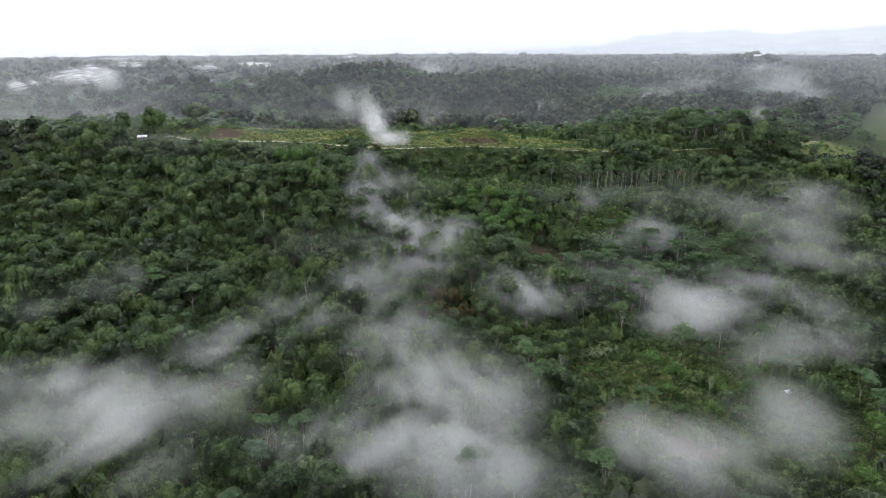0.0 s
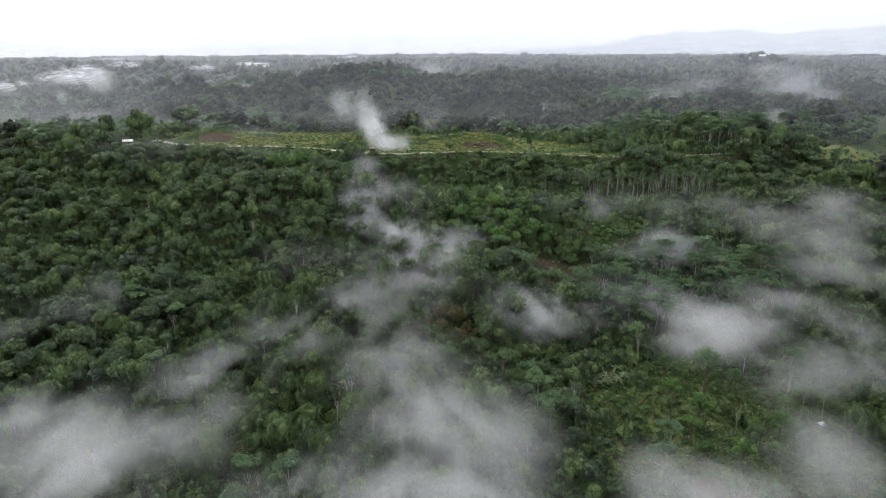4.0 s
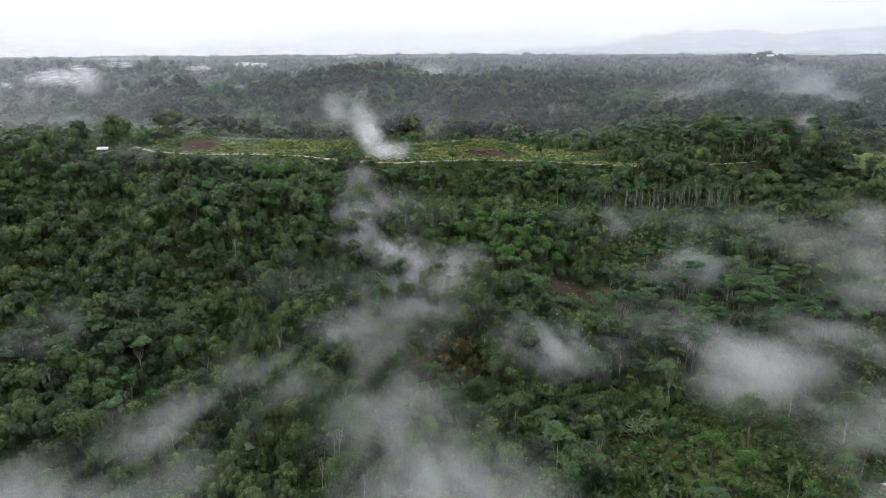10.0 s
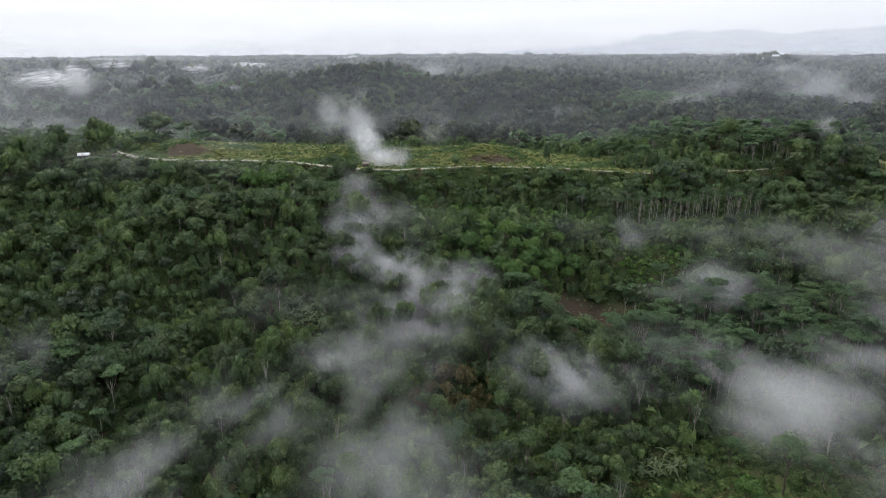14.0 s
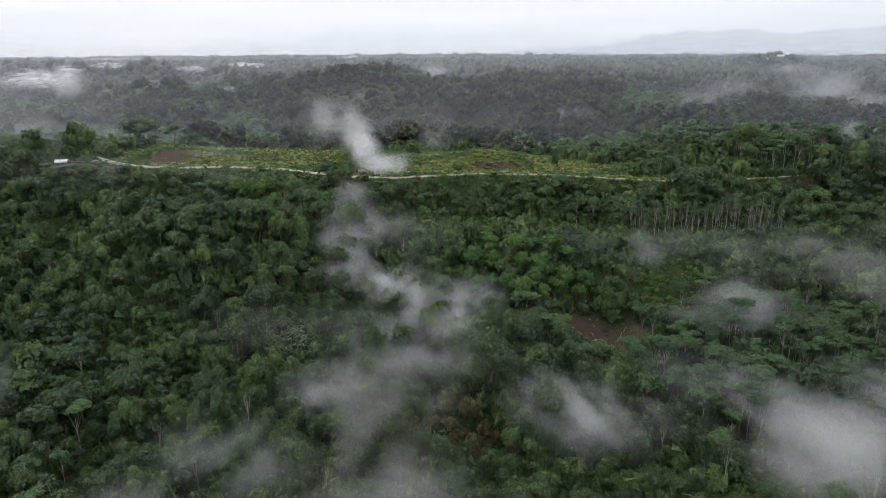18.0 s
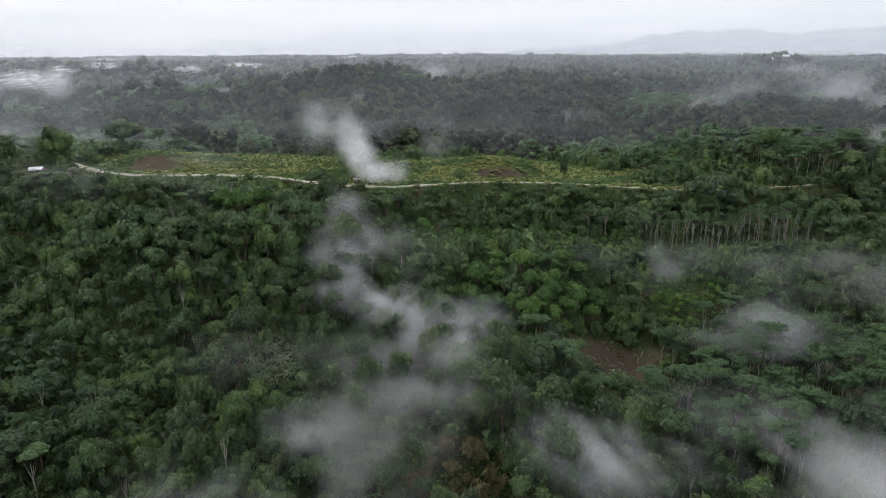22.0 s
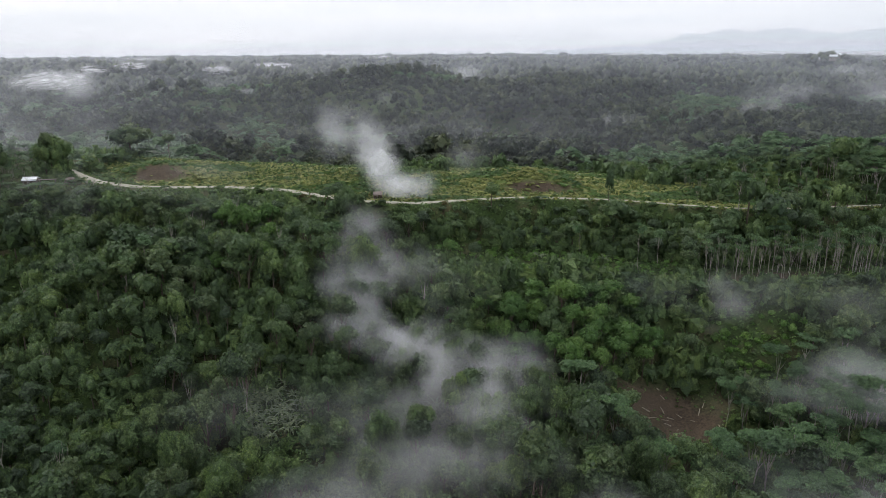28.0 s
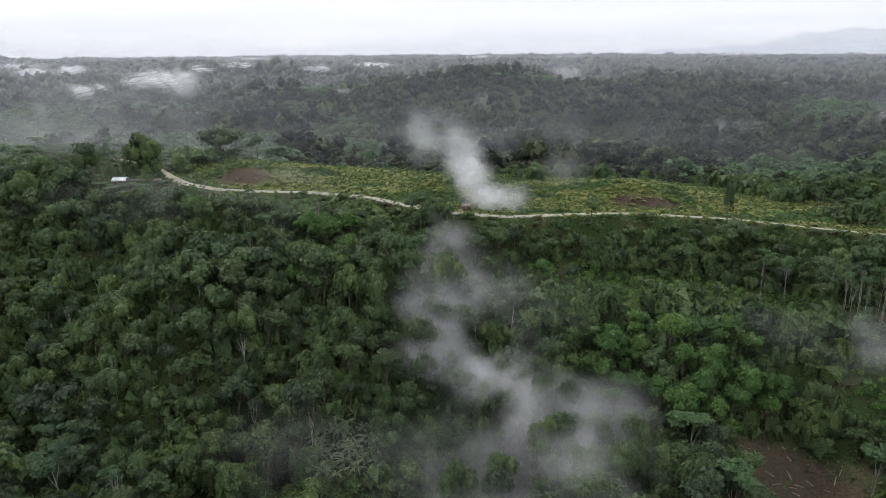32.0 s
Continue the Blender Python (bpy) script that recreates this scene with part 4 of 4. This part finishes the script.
# ---- far mountains ----
def mountains():
    """Hazy ranges beyond the plain: glowing sheets with the haze in their colour."""
    m, n, l = nodes_of("hazed_range_glow")
    # unlit glow: daylight and distance haze are mixed into this pale blue
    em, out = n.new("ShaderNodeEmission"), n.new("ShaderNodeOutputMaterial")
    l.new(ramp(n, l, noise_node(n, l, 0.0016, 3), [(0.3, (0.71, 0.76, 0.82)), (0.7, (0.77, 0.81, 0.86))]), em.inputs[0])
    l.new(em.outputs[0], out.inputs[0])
    for lift, near, shift in ((1.0, 4550, 0.0), (0.62, 4450, 0.09)):
        a = np.linspace(8, 48, 120)
        el = np.interp(a, [8, 11, 15, 17.2, 18, 20, 21.6, 23, 26, 28, 31, 35, 40, 48], [0.1, 0.15, 0.45, 0.75, 1.2, 1.3, 1.6, 1.45, 1.5, 1.2, 1.4, 1.7, 1.6, 1.7]) * lift
        el = el + (vnoise(a * 1.3 + shift * 50, a * 0, 4) - 0.5) * 0.2 + (vnoise(a * 3.7, a * 0 + 3, 8) - 0.5) * 0.1
        w = np.radians(a)
        top = np.stack([near * np.sin(w), near * np.cos(w), EYE_Z + near * np.tan(np.radians(el))], 1)
        base = np.stack([near * np.sin(w), near * np.cos(w) - 60, np.full(len(a), 0.0)], 1)
        k = np.arange(len(a) - 1)
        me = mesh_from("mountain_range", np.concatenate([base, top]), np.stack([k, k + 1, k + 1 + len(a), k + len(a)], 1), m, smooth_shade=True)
        tagged(new("backdrop", me), "glowing mountain range backdrop with pale blue haze in its colour", "mountains", kind="structure")


mountains()


# ---- houses ----
def box_mesh(name, size, material, at=(0, 0, 0), turn=(0, 0, 0)):
    bm = bmesh.new()
    bmesh.ops.create_cube(bm, size=1.0, matrix=Matrix.LocRotScale(at, Euler([radians(v) for v in turn]), size))
    bmesh.ops.bevel(bm, geom=bm.edges[:], offset=min(size) * 0.12, segments=1, affect="EDGES")
    me = bpy.data.meshes.new(name)
    bm.to_mesh(me)
    bm.free()
    me.materials.append(material)
    return me


def sheet_mesh(name, length, a, b, material, thick=0.06):
    """Corrugated sheet from (y, z) a to b, waves along x."""
    n = int(length / 0.3) * 2 + 1
    xs = np.linspace(-length / 2, length / 2, n)
    wave = np.where(np.arange(n) % 2 == 0, 0.04, 0.0)
    v = []
    for (y, z), drop in ((a, 0), (b, 0), (b, thick), (a, thick)):
        v.append(np.stack([xs, np.full(n, y), z + wave - drop], 1))
    k = np.arange(n - 1)
    q = np.concatenate([np.stack([r * n + k, r * n + k + 1, ((r + 1) % 4) * n + k + 1, ((r + 1) % 4) * n + k], 1) for r in range(4)])
    return mesh_from(name, np.concatenate(v), q, material)


def house(name, label, x, y, turn, length, width, eave, ridge, roof_mat, posts=True, lean_to=0.0):
    base = tagged(new(name), label, "house")
    base.matrix_world = pose(x, y, ground_z(x, y) - 0.05, 0, 0, turn)
    for sy in (-1, 1):
        part("wall", box_mesh("wall", (length * 0.92, 0.12, eave + 0.3), PLANK, (0, sy * width * 0.44, eave / 2 + 0.1)), base)
    for sx in (-1, 1):
        part("wall", box_mesh("wall", (0.12, width * 0.86, eave + 0.25), PLANK, (sx * length * 0.455, 0, eave / 2 + 0.1)), base)
    for sy in (-1, 1):
        part("roof", sheet_mesh("roof", length, (0, ridge), (sy * width * 0.58, eave - 0.05), roof_mat), base, "corrugated metal roof sheet")
    part("ridge_cap", box_mesh("ridge_cap", (length, 0.35, 0.06), roof_mat, (0, 0, ridge + 0.07)), base)
    part("door", box_mesh("door", (0.9, 0.06, 1.95), EARTH, (length * 0.15, -width * 0.44 - 0.08, 1.0)), base)
    for wx in (-0.25, 0.36):
        part("window", box_mesh("window", (0.8, 0.05, 0.7), EARTH, (length * wx, -width * 0.44 - 0.075, eave * 0.6)), base)
    if lean_to:
        part("veranda_roof", sheet_mesh("veranda_roof", lean_to, (-width * 0.5, eave + 0.1), (width * 0.5, eave - 0.35), ROOF_RUST), base, "rusty grey lean-to roof").location = ((length + lean_to) / 2 + 0.05, 0, -0.1)
        for px in (0.4, lean_to - 0.3):
            for sy in (-1, 1):
                part("post", box_mesh("post", (0.14, 0.14, eave + 0.2), PLANK, (length / 2 + px, sy * width * 0.44, eave / 2 - 0.1)), base)


house("farm_house", "long low farmhouse with a white metal roof beside the track", -148.0, 391.5, 14, 5.0, 4.6, 2.2, 3.1, ROOF_WHITE, lean_to=6.5)
house("shed", "small low shed with a grey rusty roof by the track", -136.5, 396.5, 8, 3.2, 2.6, 1.7, 2.2, ROOF_RUST)
house("field_hut", "tiny hut with a bright white roof in the scrub", 120.0, 199.4, 25, 2.2, 1.9, 1.5, 2.0, ROOF_WHITE)
house("hill_hut", "small hut with a pale metal roof on the ridge", 213.0, 398.0, -10, 3.4, 2.8, 4.6, 5.4, ROOF_WHITE)
house("roadside_stall", "small weathered roadside stall under the trees", -20.0, 379.6, 5, 3.2, 2.4, 1.9, 2.6, ROOF_RUST)

for fx, fy, ft in ((789, 1612, 20), (812, 1598, -15), (846, 1640, 40)):
    house("far_house", "white-roofed house among the distant trees", fx, fy, ft, 15.0, 10.0, 9.0, 13.0, ROOF_WHITE)


def side_track():
    """A pale dirt track in the woods."""
    px, py = np.interp(np.linspace(0, 4, 40), range(5), [322, 332, 342, 366, 384]), np.interp(np.linspace(0, 4, 40), range(5), [572, 584, 604, 640, 668])
    z = land(px, py)[0]
    v = np.stack([np.stack([px + o, py - o * 0.5, z + u], 1) for o, u in ((-3.6, -0.2), (-3, 1.0), (3, 1.0), (3.6, -0.2))], 1)
    i = np.arange(39)[:, None] * 4 + np.arange(3)[None]
    me = mesh_from("road_side", v.reshape(-1, 3), np.stack([i, i + 1, i + 5, i + 4], -1).reshape(-1, 4), GRAVEL, smooth_shade=True)
    tagged(new("road_side", me), "short pale dirt track in the distant woods", "road", kind="structure")


side_track()


# ---- banana groves ----
def banana_leaf(seed):
    rng = np.random.default_rng(seed)
    t = np.linspace(0, 1, 6)
    ln, rise, droop = rng.uniform(2.3, 3.2), rng.uniform(0.7, 1.4), rng.uniform(0.9, 1.8)
    out, up = ln * (t * 0.95), rise * t * 1.6 - droop * t ** 2.4 * 1.4
    wide = 0.27 * np.sin(np.pi * np.clip(t * 0.92 + 0.06, 0, 1)) ** 0.7 + 0.02
    v = np.concatenate([np.stack([out, wide, up - wide * 0.25], 1), np.stack([out, 0 * t, up], 1), np.stack([out, -wide, up - wide * 0.25], 1)])
    k = np.arange(5)
    q = np.concatenate([np.stack([k + o, k + 1 + o, k + 7 + o, k + 6 + o], 1) for o in (0, 6)])
    return mesh_from("leaf", v, q, LEAF_BANANA, smooth_shade=True)


def banana_groves():
    rng = np.random.default_rng(17)
    leaf_meshes = [banana_leaf(i) for i in range(6)]
    stem = tube([(0, 0, -0.4), (0.03, 0, 1.2), (0.0, 0.04, 2.5)], [0.17, 0.14, 0.09])
    stem_mesh = mesh_from("stem", stem[0], stem[1], LEAF_BANANA, smooth_shade=True)
    for cx, cy, rx, ry, count in ((-38, 293, 9, 9, 48), (1, 304, 8, 8, 40), (63, 227, 6, 5, 16), (20, 214, 6, 4, 10), (48, 358, 24, 7, 9)):
        for _ in range(count):
            a, r = rng.uniform(0, 6.28), math.sqrt(rng.uniform(0, 1))
            x, y = cx + rx * r * math.cos(a), cy + ry * r * math.sin(a)
            s = rng.uniform(0.75, 1.1)
            base = tagged(new("banana_plant"), "banana plant with long arching pale green leaves", "banana plant", "banana plants")
            base.matrix_world = Matrix.LocRotScale((x, y, ground_z(x, y)), Euler((0, 0, rng.uniform(0, 6.28))), (s, s, s))
            part("stem", stem_mesh, base)
            for k in range(7):
                lf = part("leaf", leaf_meshes[int(rng.integers(6))], base)
                lf.matrix_basis = pose(0, 0, 2.25 + 0.05 * k, 0, rng.uniform(-28, 12), k * 137.5 + rng.uniform(-15, 15))


banana_groves()


# ---- single trees and timber ----
def single_tree(kind, variant, x, y, size, top, name, label, leaf, bark):
    """A tree whose crown ends at the height top."""
    tr, cr = KINDS[kind][variant]
    z = ground_z(x, y)
    high = (top - z) / max(tr[0][:, 2].max(), cr[0][:, 2].max() if cr is not None else 0)
    base = tagged(new(name), label, "tree")
    base.matrix_world = Matrix.LocRotScale((x, y, z), Euler((0, 0, x)), (size, size, high))
    part("trunk", mesh_from("trunk", tr[0], tr[1], bark, tris=tr[2], smooth_shade=True), base)
    if cr is not None:
        part("crown", mesh_from("crown", cr[0], cr[1], leaf, tris=cr[2]), base)


single_tree("broad", 2, -134, 445, 2.2, 22, "great_tree", "huge dark round tree standing alone above the track", LEAF_RAIN, BARK)
single_tree("broad", 4, -118, 446, 0.9, 17, "great_tree", "dark round tree beside a larger one", LEAF_RAIN, BARK)
for x, y, size, top, v in ((-37, 375.5, 0.85, 6.5, 0), (-33, 374, 1.0, 8.5, 1), (-29.5, 371, 1.0, 7.5, 2), (-25, 370, 0.8, 5.5, 4), (-32, 369, 1.1, 5, 5)):
    single_tree("vine", v, x, y, size, top, "roadside_tree", "dense dark tree hiding the bend of the track", LEAF, BARK)
single_tree("vine", 1, 20, 379, 1.0, 7.5, "roadside_tree", "small ball-shaped tree on the edge of the track", LEAF, BARK)
single_tree("vine", 5, -135, 443, 2.1, 20, "great_tree", "huge dark tree with a spreading lower crown", LEAF_RAIN, BARK)
single_tree("vine", 3, 63, 386, 0.5, 11, "roadside_tree", "narrow column of a tree beside the track", LEAF, BARK)
single_tree("umbrella", 0, 74.7, 361.7, 0.8, -5, "garden_tree", "pale feathery tree standing in the clearing", LEAF_UMBRELLA, BARK_PALE)
single_tree("umbrella", 1, 67.3, 359, 0.6, -2.5, "garden_tree", "slim pale tree standing in the clearing", LEAF_UMBRELLA, BARK_PALE)
single_tree("umbrella", 2, 48.7, 363, 0.5, -3.5, "garden_tree", "thin small tree above the clearing", LEAF_UMBRELLA, BARK_PALE)
single_tree("umbrella", 3, 106.6, 377, 1.25, 11, "ridge_tree", "pale rounded tree on the ridge beyond the track", LEAF_UMBRELLA, BARK_PALE)
for i, (x, y, top) in enumerate(((-152, 384, 7), (-146, 382, 6.5), (-141, 384, 7), (-137, 386, 6.5), (-156, 388, 9))):
    single_tree("umbrella", i % 6, x, y, 0.95, top, "yard_tree", "pale-stemmed feathery tree round the farmhouse", LEAF_UMBRELLA, BARK_PALE)
for i, (x, y) in enumerate(((-83, 352), (-47, 344), (-118, 330), (-62, 300), (30, 300), (92, 300), (-20, 228), (-64, 215), (64, 246), (112, 232))):
    single_tree("dead", i % 4, x, y, 0.55, ground_z(x, y) + 13.5, "bare_tree", "tall leafless tree with a pale grey trunk", LEAF, BARK_PALE)


for i, (x, y, tall) in enumerate(((-146, 386, 5.5), (-141, 385, 6.5), (-128, 392, 5.0), (-125, 391, 5.5), (-113, 386.5, 6.0), (-134, 388, 4.5))):
    single_tree("dead", i % 4, x, y, 0.4, ground_z(x, y) + tall, "bare_tree", "short leafless pale tree on the brow by the track", LEAF, BARK_PALE)
single_tree("pole", 1, -80, 347, 1.0, ground_z(-80, 347) + 13, "slope_tree", "slender tree with a tall pale trunk and small crown", LEAF_UMBRELLA, BARK_PALE)


def bare_trees():
    rng = np.random.default_rng(29)
    made = []
    for k in range(4):
        v, q, t = trunk_shape(np.random.default_rng(2200 + k), 11.0, 0.15, 4 + k % 2, 1.3, 2.4)
        base = tagged(new("dead_tree"), "thin leafless tree with a pale grey trunk", "tree", "dead trees")
        part("trunk", mesh_from("trunk", v, q, BARK_PALE, smooth_shade=True), base)
        made.append(base)
    x, y = rng.uniform(-130, 150, 400), rng.uniform(165, 365, 400)
    z, d = land(x, y)
    zn = zones(x, y, d)
    ok = (zn != "none") & (np.abs(x) < 0.6 * y) & (edge_y(x) - y > 25)
    spots = np.stack([x[ok], y[ok], z[ok]], 1)[:64]
    for i, (px, py, pz) in enumerate(spots):
        m = Matrix.LocRotScale((px, py, pz), Euler((0, 0, rng.uniform(0, 6.28))), None)
        sc = rng.uniform(0.75, 1.1)
        ob = made[i] if i < 4 else copy_thing(made[i % 4], m)
        ob.matrix_basis = Matrix.LocRotScale((px, py, pz), m.to_euler(), (sc, sc, sc))


bare_trees()


def timber():
    rng = np.random.default_rng(23)
    for k in range(36):
        x, y = (66 + rng.normal() * 7, 306 + rng.normal() * 6) if k < 22 else (115 + rng.normal() * 16, 351 + rng.normal() * 3)
        ln, r = rng.uniform(0.9, 3.2), rng.uniform(0.1, 0.22)
        v, q, t = tube([(-ln / 2, 0, 0), (0, rng.normal() * 0.1, 0.05), (ln / 2, 0, 0)], [r, r * 0.9, r * 0.7])
        a = rng.uniform(0, 3.14)
        z0, z1 = ground_z(x - math.cos(a) * ln / 2, y - math.sin(a) * ln / 2), ground_z(x + math.cos(a) * ln / 2, y + math.sin(a) * ln / 2)
        ob = tagged(new("fallen_log", mesh_from("fallen_log", v, q, LOG, smooth_shade=True)), "pale felled log lying on bare brown soil", "log", "felled logs")
        ob.matrix_world = Matrix.Translation((x, y, max((z0 + z1) / 2, ground_z(x, y)) + r * 0.6)) @ Euler((0, -math.atan2(z1 - z0, ln), a)).to_matrix().to_4x4()


timber()
single_tree("dead", 1, 168, 425, 1.7, ground_z(168, 425) + 11, "bare_tree", "wide leafless brown tree on the ridge", LEAF, BARK)

# ---- mist banks over the valley and the woods ----
mist(-83, 167, -40, 47.5, 43.2, 13.0, 0.2, 0, 45)
mist(-112, 187, -39, 28.9, 21.7, 13.0, 0.16, 0, 45)
mist(-61, 202, -39, 30.2, 27.9, 13.0, 0.2, 0, 45)
mist(-15, 151, -40, 40.5, 20.6, 12.1, 0.1, 0, 45)
mist(11, 169, -39, 42.3, 36.5, 13.0, 0.1, 0, 45)
mist(10, 141, -41, 35.9, 23.0, 13.0, 0.13, 0, 45)
mist(-7, 211, -37, 32.2, 40.6, 13.0, 0.08, 0, 45)
mist(3, 182, -38, 32.1, 23.5, 13.0, 0.07, 0, 45)
mist(-10, 252, -34, 28.0, 38.9, 13.0, 0.05, 0, 45)
mist(66, 148, -43, 38.3, 27.5, 13.0, 0.15, 0, 45)
mist(98, 162, -44, 22.7, 25.8, 13.0, 0.1, 0, 45)
mist(-39, 231, -35, 26.2, 21.9, 13.0, 0.1, 0, 45)
mist(-125, 256, -33, 31.2, 17.2, 12.6, 0.05, 0, 45)
mist(-111, 266, -32, 15.8, 11.8, 11.1, 0.08, 0, 45)
mist(-136, 239, -35, 25.2, 16.6, 12.1, 0.04, 0, 45)
mist(112, 239, -38, 67.1, 47.7, 13.0, 0.17, 0.35, 45)
mist(122, 214, -41, 46.6, 44.4, 13.0, 0.12, 0.3, 45)
mist(42, 253, -36, 29.9, 19.7, 13.0, 0.21, 0, 45)
mist(55, 247, -38, 33.9, 23.3, 13.0, 0.15, 0, 45)
mist(74, 259, -36, 40.6, 22.3, 13.0, 0.045, 0, 45)
mist(155, 318, -21, 65.2, 93.5, 13.0, 0.08, 0, 45)
mist(128, 328, -16, 40.9, 19.3, 13.0, 0.015, 0, 45)
mist(195, 329, -20, 35.5, 51.8, 13.0, 0.12, 0, 45)
mist(165, 269, -30, 37.4, 48.7, 13.0, 0.1, 0, 45)
mist(93, 332, -16, 20.5, 15.4, 13.0, 0.02, 0, 45)
mist(113, 296, -29, 42.3, 22.4, 13.0, 0.085, 0, 45)
mist(63, 332, -16, 33.3, 18.3, 13.0, 0.015, 0, 45)
mist(-24, 253, -32, 18.8, 14.1, 11.6, 0.05, 0, 45)
mist(-40, 277, -25, 36.6, 15.1, 11.1, 0.015, 0, 45)
mist(-21, 319, -21, 24.4, 13.4, 9.7, 0.18, -0.3, 45)
mist(-7, 317, -25, 25.0, 13.3, 9.4, 0.26, -0.4, 45)
mist(6, 310, -31, 27.7, 16.5, 11.4, 0.26, -0.45, 45)
mist(16, 288, -32, 21.7, 16.3, 13.0, 0.21, -0.3, 45)
mist(22, 304, -29, 15.5, 24.0, 13.0, 0.11, 0, 45)
mist(2, 274, -35, 37.4, 18.7, 11.9, 0.06, 0, 45)
mist(16, 272, -34, 26.9, 20.2, 13.0, 0.07, 0, 45)
mist(-13, 285, -33, 24.9, 18.7, 13.0, 0.04, 0, 45)
mist(-1, 302, -35, 26.9, 20.2, 13.0, 0.07, 0, 45)
mist(-20, 350, -10, 18.1, 48.7, 13.0, 0.12, 0, 45)
mist(-24, 362, -3, 13.2, 24.3, 13.0, 0.12, 0, 45)
mist(-22, 328, -13, 16.7, 12.5, 12.9, 0.13, 0, 45)
mist(-5, 333, -13, 29.7, 25.9, 13.0, 0.06, 0, 45)
mist(-4, 254, -39, 28.0, 17.1, 10.3, 0.04, 0, 45)
mist(51, 252, -41, 29.8, 21.9, 13.0, 0.06, 0, 45)
mist(84, 331, -21, 11.9, 14.0, 13.0, 0.09, 0, 45)
mist(102, 234, -43, 38.0, 26.6, 13.0, 0.05, 0, 45)
mist(109, 298, -32, 38.8, 19.0, 13.0, 0.05, 0, 45)
mist(122, 289, -35, 25.9, 19.0, 13.0, 0.04, 0, 45)
mist(-25, 255, -35, 12.5, 8.3, 5.1, 0.07, 0, 45)
mist(10, 375, 17, 15, 12, 9, 0.07, 0, 45)
mist(128, 634, 3, 27.5, 20.6, 13.0, 0.13, 0, 45)
mist(221, 620, 13, 30.6, 18.4, 17.7, 0.18, 0, 70)
mist(441, 812, 13, 75.6, 45.3, 38.3, 0.26, 0, 70)
mist(726, 1377, 8, 79.5, 47.7, 38.8, 0.21, 0, 70)
mist(327, 784, 14, 73.0, 43.8, 16.4, 0.10, 0, 70)
mist(413, 696, 4, 35.0, 21.0, 21.9, 0.10, 0, 70)
mist(209, 408, 15, 11.3, 6.8, 12.6, 0.08, 0, 70)
mist(29, 835, 30, 19.5, 11.7, 15.9, 0.14, 0, 70)
mist(240, 1317, 16, 26.9, 16.1, 20.9, 0.12, 0, 70)
mist(352, 1258, 19, 72.8, 43.7, 17.5, 0.14, 0, 70)
mist(-42, 731, 13, 22.9, 13.7, 10.7, 0.04, 0, 70)
mist(-77, 375, 13, 20.8, 12.5, 6.2, 0.04, 0, 70)
mist(-341, 764, 27, 58.4, 35.0, 14.4, 0.8, 0, 25)
mist(-310, 746, 25, 27.6, 16.6, 22.4, 0.24, 0, 70)
mist(-494, 1153, 28, 33.6, 20.1, 9.8, 0.8, 0, 25)
mist(-455, 1196, 32, 42.8, 25.7, 10.0, 0.8, 0, 25)
mist(-343, 1230, 25, 39.8, 23.9, 14.2, 0.8, 0, 25)
mist(-303, 1463, 26, 75.6, 45.3, 13.4, 0.8, 0, 25)
mist(-166, 750, 19, 11.3, 6.8, 4.8, 0.18, 0, 70)
mist(-162, 388, 21, 28.0, 16.8, 6.4, 0.07, 0, 70)
mist(-375, 709, 22, 31.9, 19.1, 12.8, 0.8, 0, 25)
mist(-183, 402, 30, 9.1, 5.4, 6.5, 0.14, 0, 70)
mist(-1270, 1743, 21, 121.8, 73.1, 14.6, 0.45, 0, 70)
mist(-220, 2862, 33, 113.2, 67.9, 13.3, 0.47, 0, 70)
mist(2081, 3489, 39, 262.8, 157.7, 19.1, 0.47, 0, 70)
mist(1731, 3906, 41, 351.6, 211.0, 15.1, 0.45, 0, 70)
mist(917, 3667, 39, 177.0, 106.2, 13.3, 0.45, 0, 70)
mist(-946, 2428, 31, 181.2, 108.7, 9.1, 0.32, 0, 70)
mist(137, 3000, 32, 139.5, 83.7, 10.5, 0.24, 0, 70)
# the plume that rises from the track
mist(-19, 384, 12.5, 11, 8, 17, 0.42, 0, 45, 11, (-1.45, 0.2), material=PLUME)
mist(-9, 383, 4.5, 15, 8, 8, 0.34, 0, 45, 8, (-0.8, 0.0), material=PLUME)
mist(-35, 386, 25, 12, 8, 8, 0.16, 0, 45, 7, (-1.6, 0.0))
# hazy air over the western brow
mist(-125, 374, 2, 95, 34, 17, 0.08, 0, 45, 3, material=PLUME)
# white valley mist far in the west
for x, y, z, rx, rz in ((-862, 1170, 14, 70, 15), (-800, 1200, 20, 60, 13), (-745, 1215, 24, 42, 15), (-905, 1215, 18, 60, 12)):
    mist(x, y, z, rx, 40, rz, 0.95, 0, 25)
# thin veils over the hollow behind the track
mist(-240, 520, 6, 210, 90, 32, 0.07, 0, 70)
mist(-380, 720, 8, 260, 110, 34, 0.06, 0, 70)
mist(-10, 560, 2, 230, 70, 26, 0.03, 0, 70)
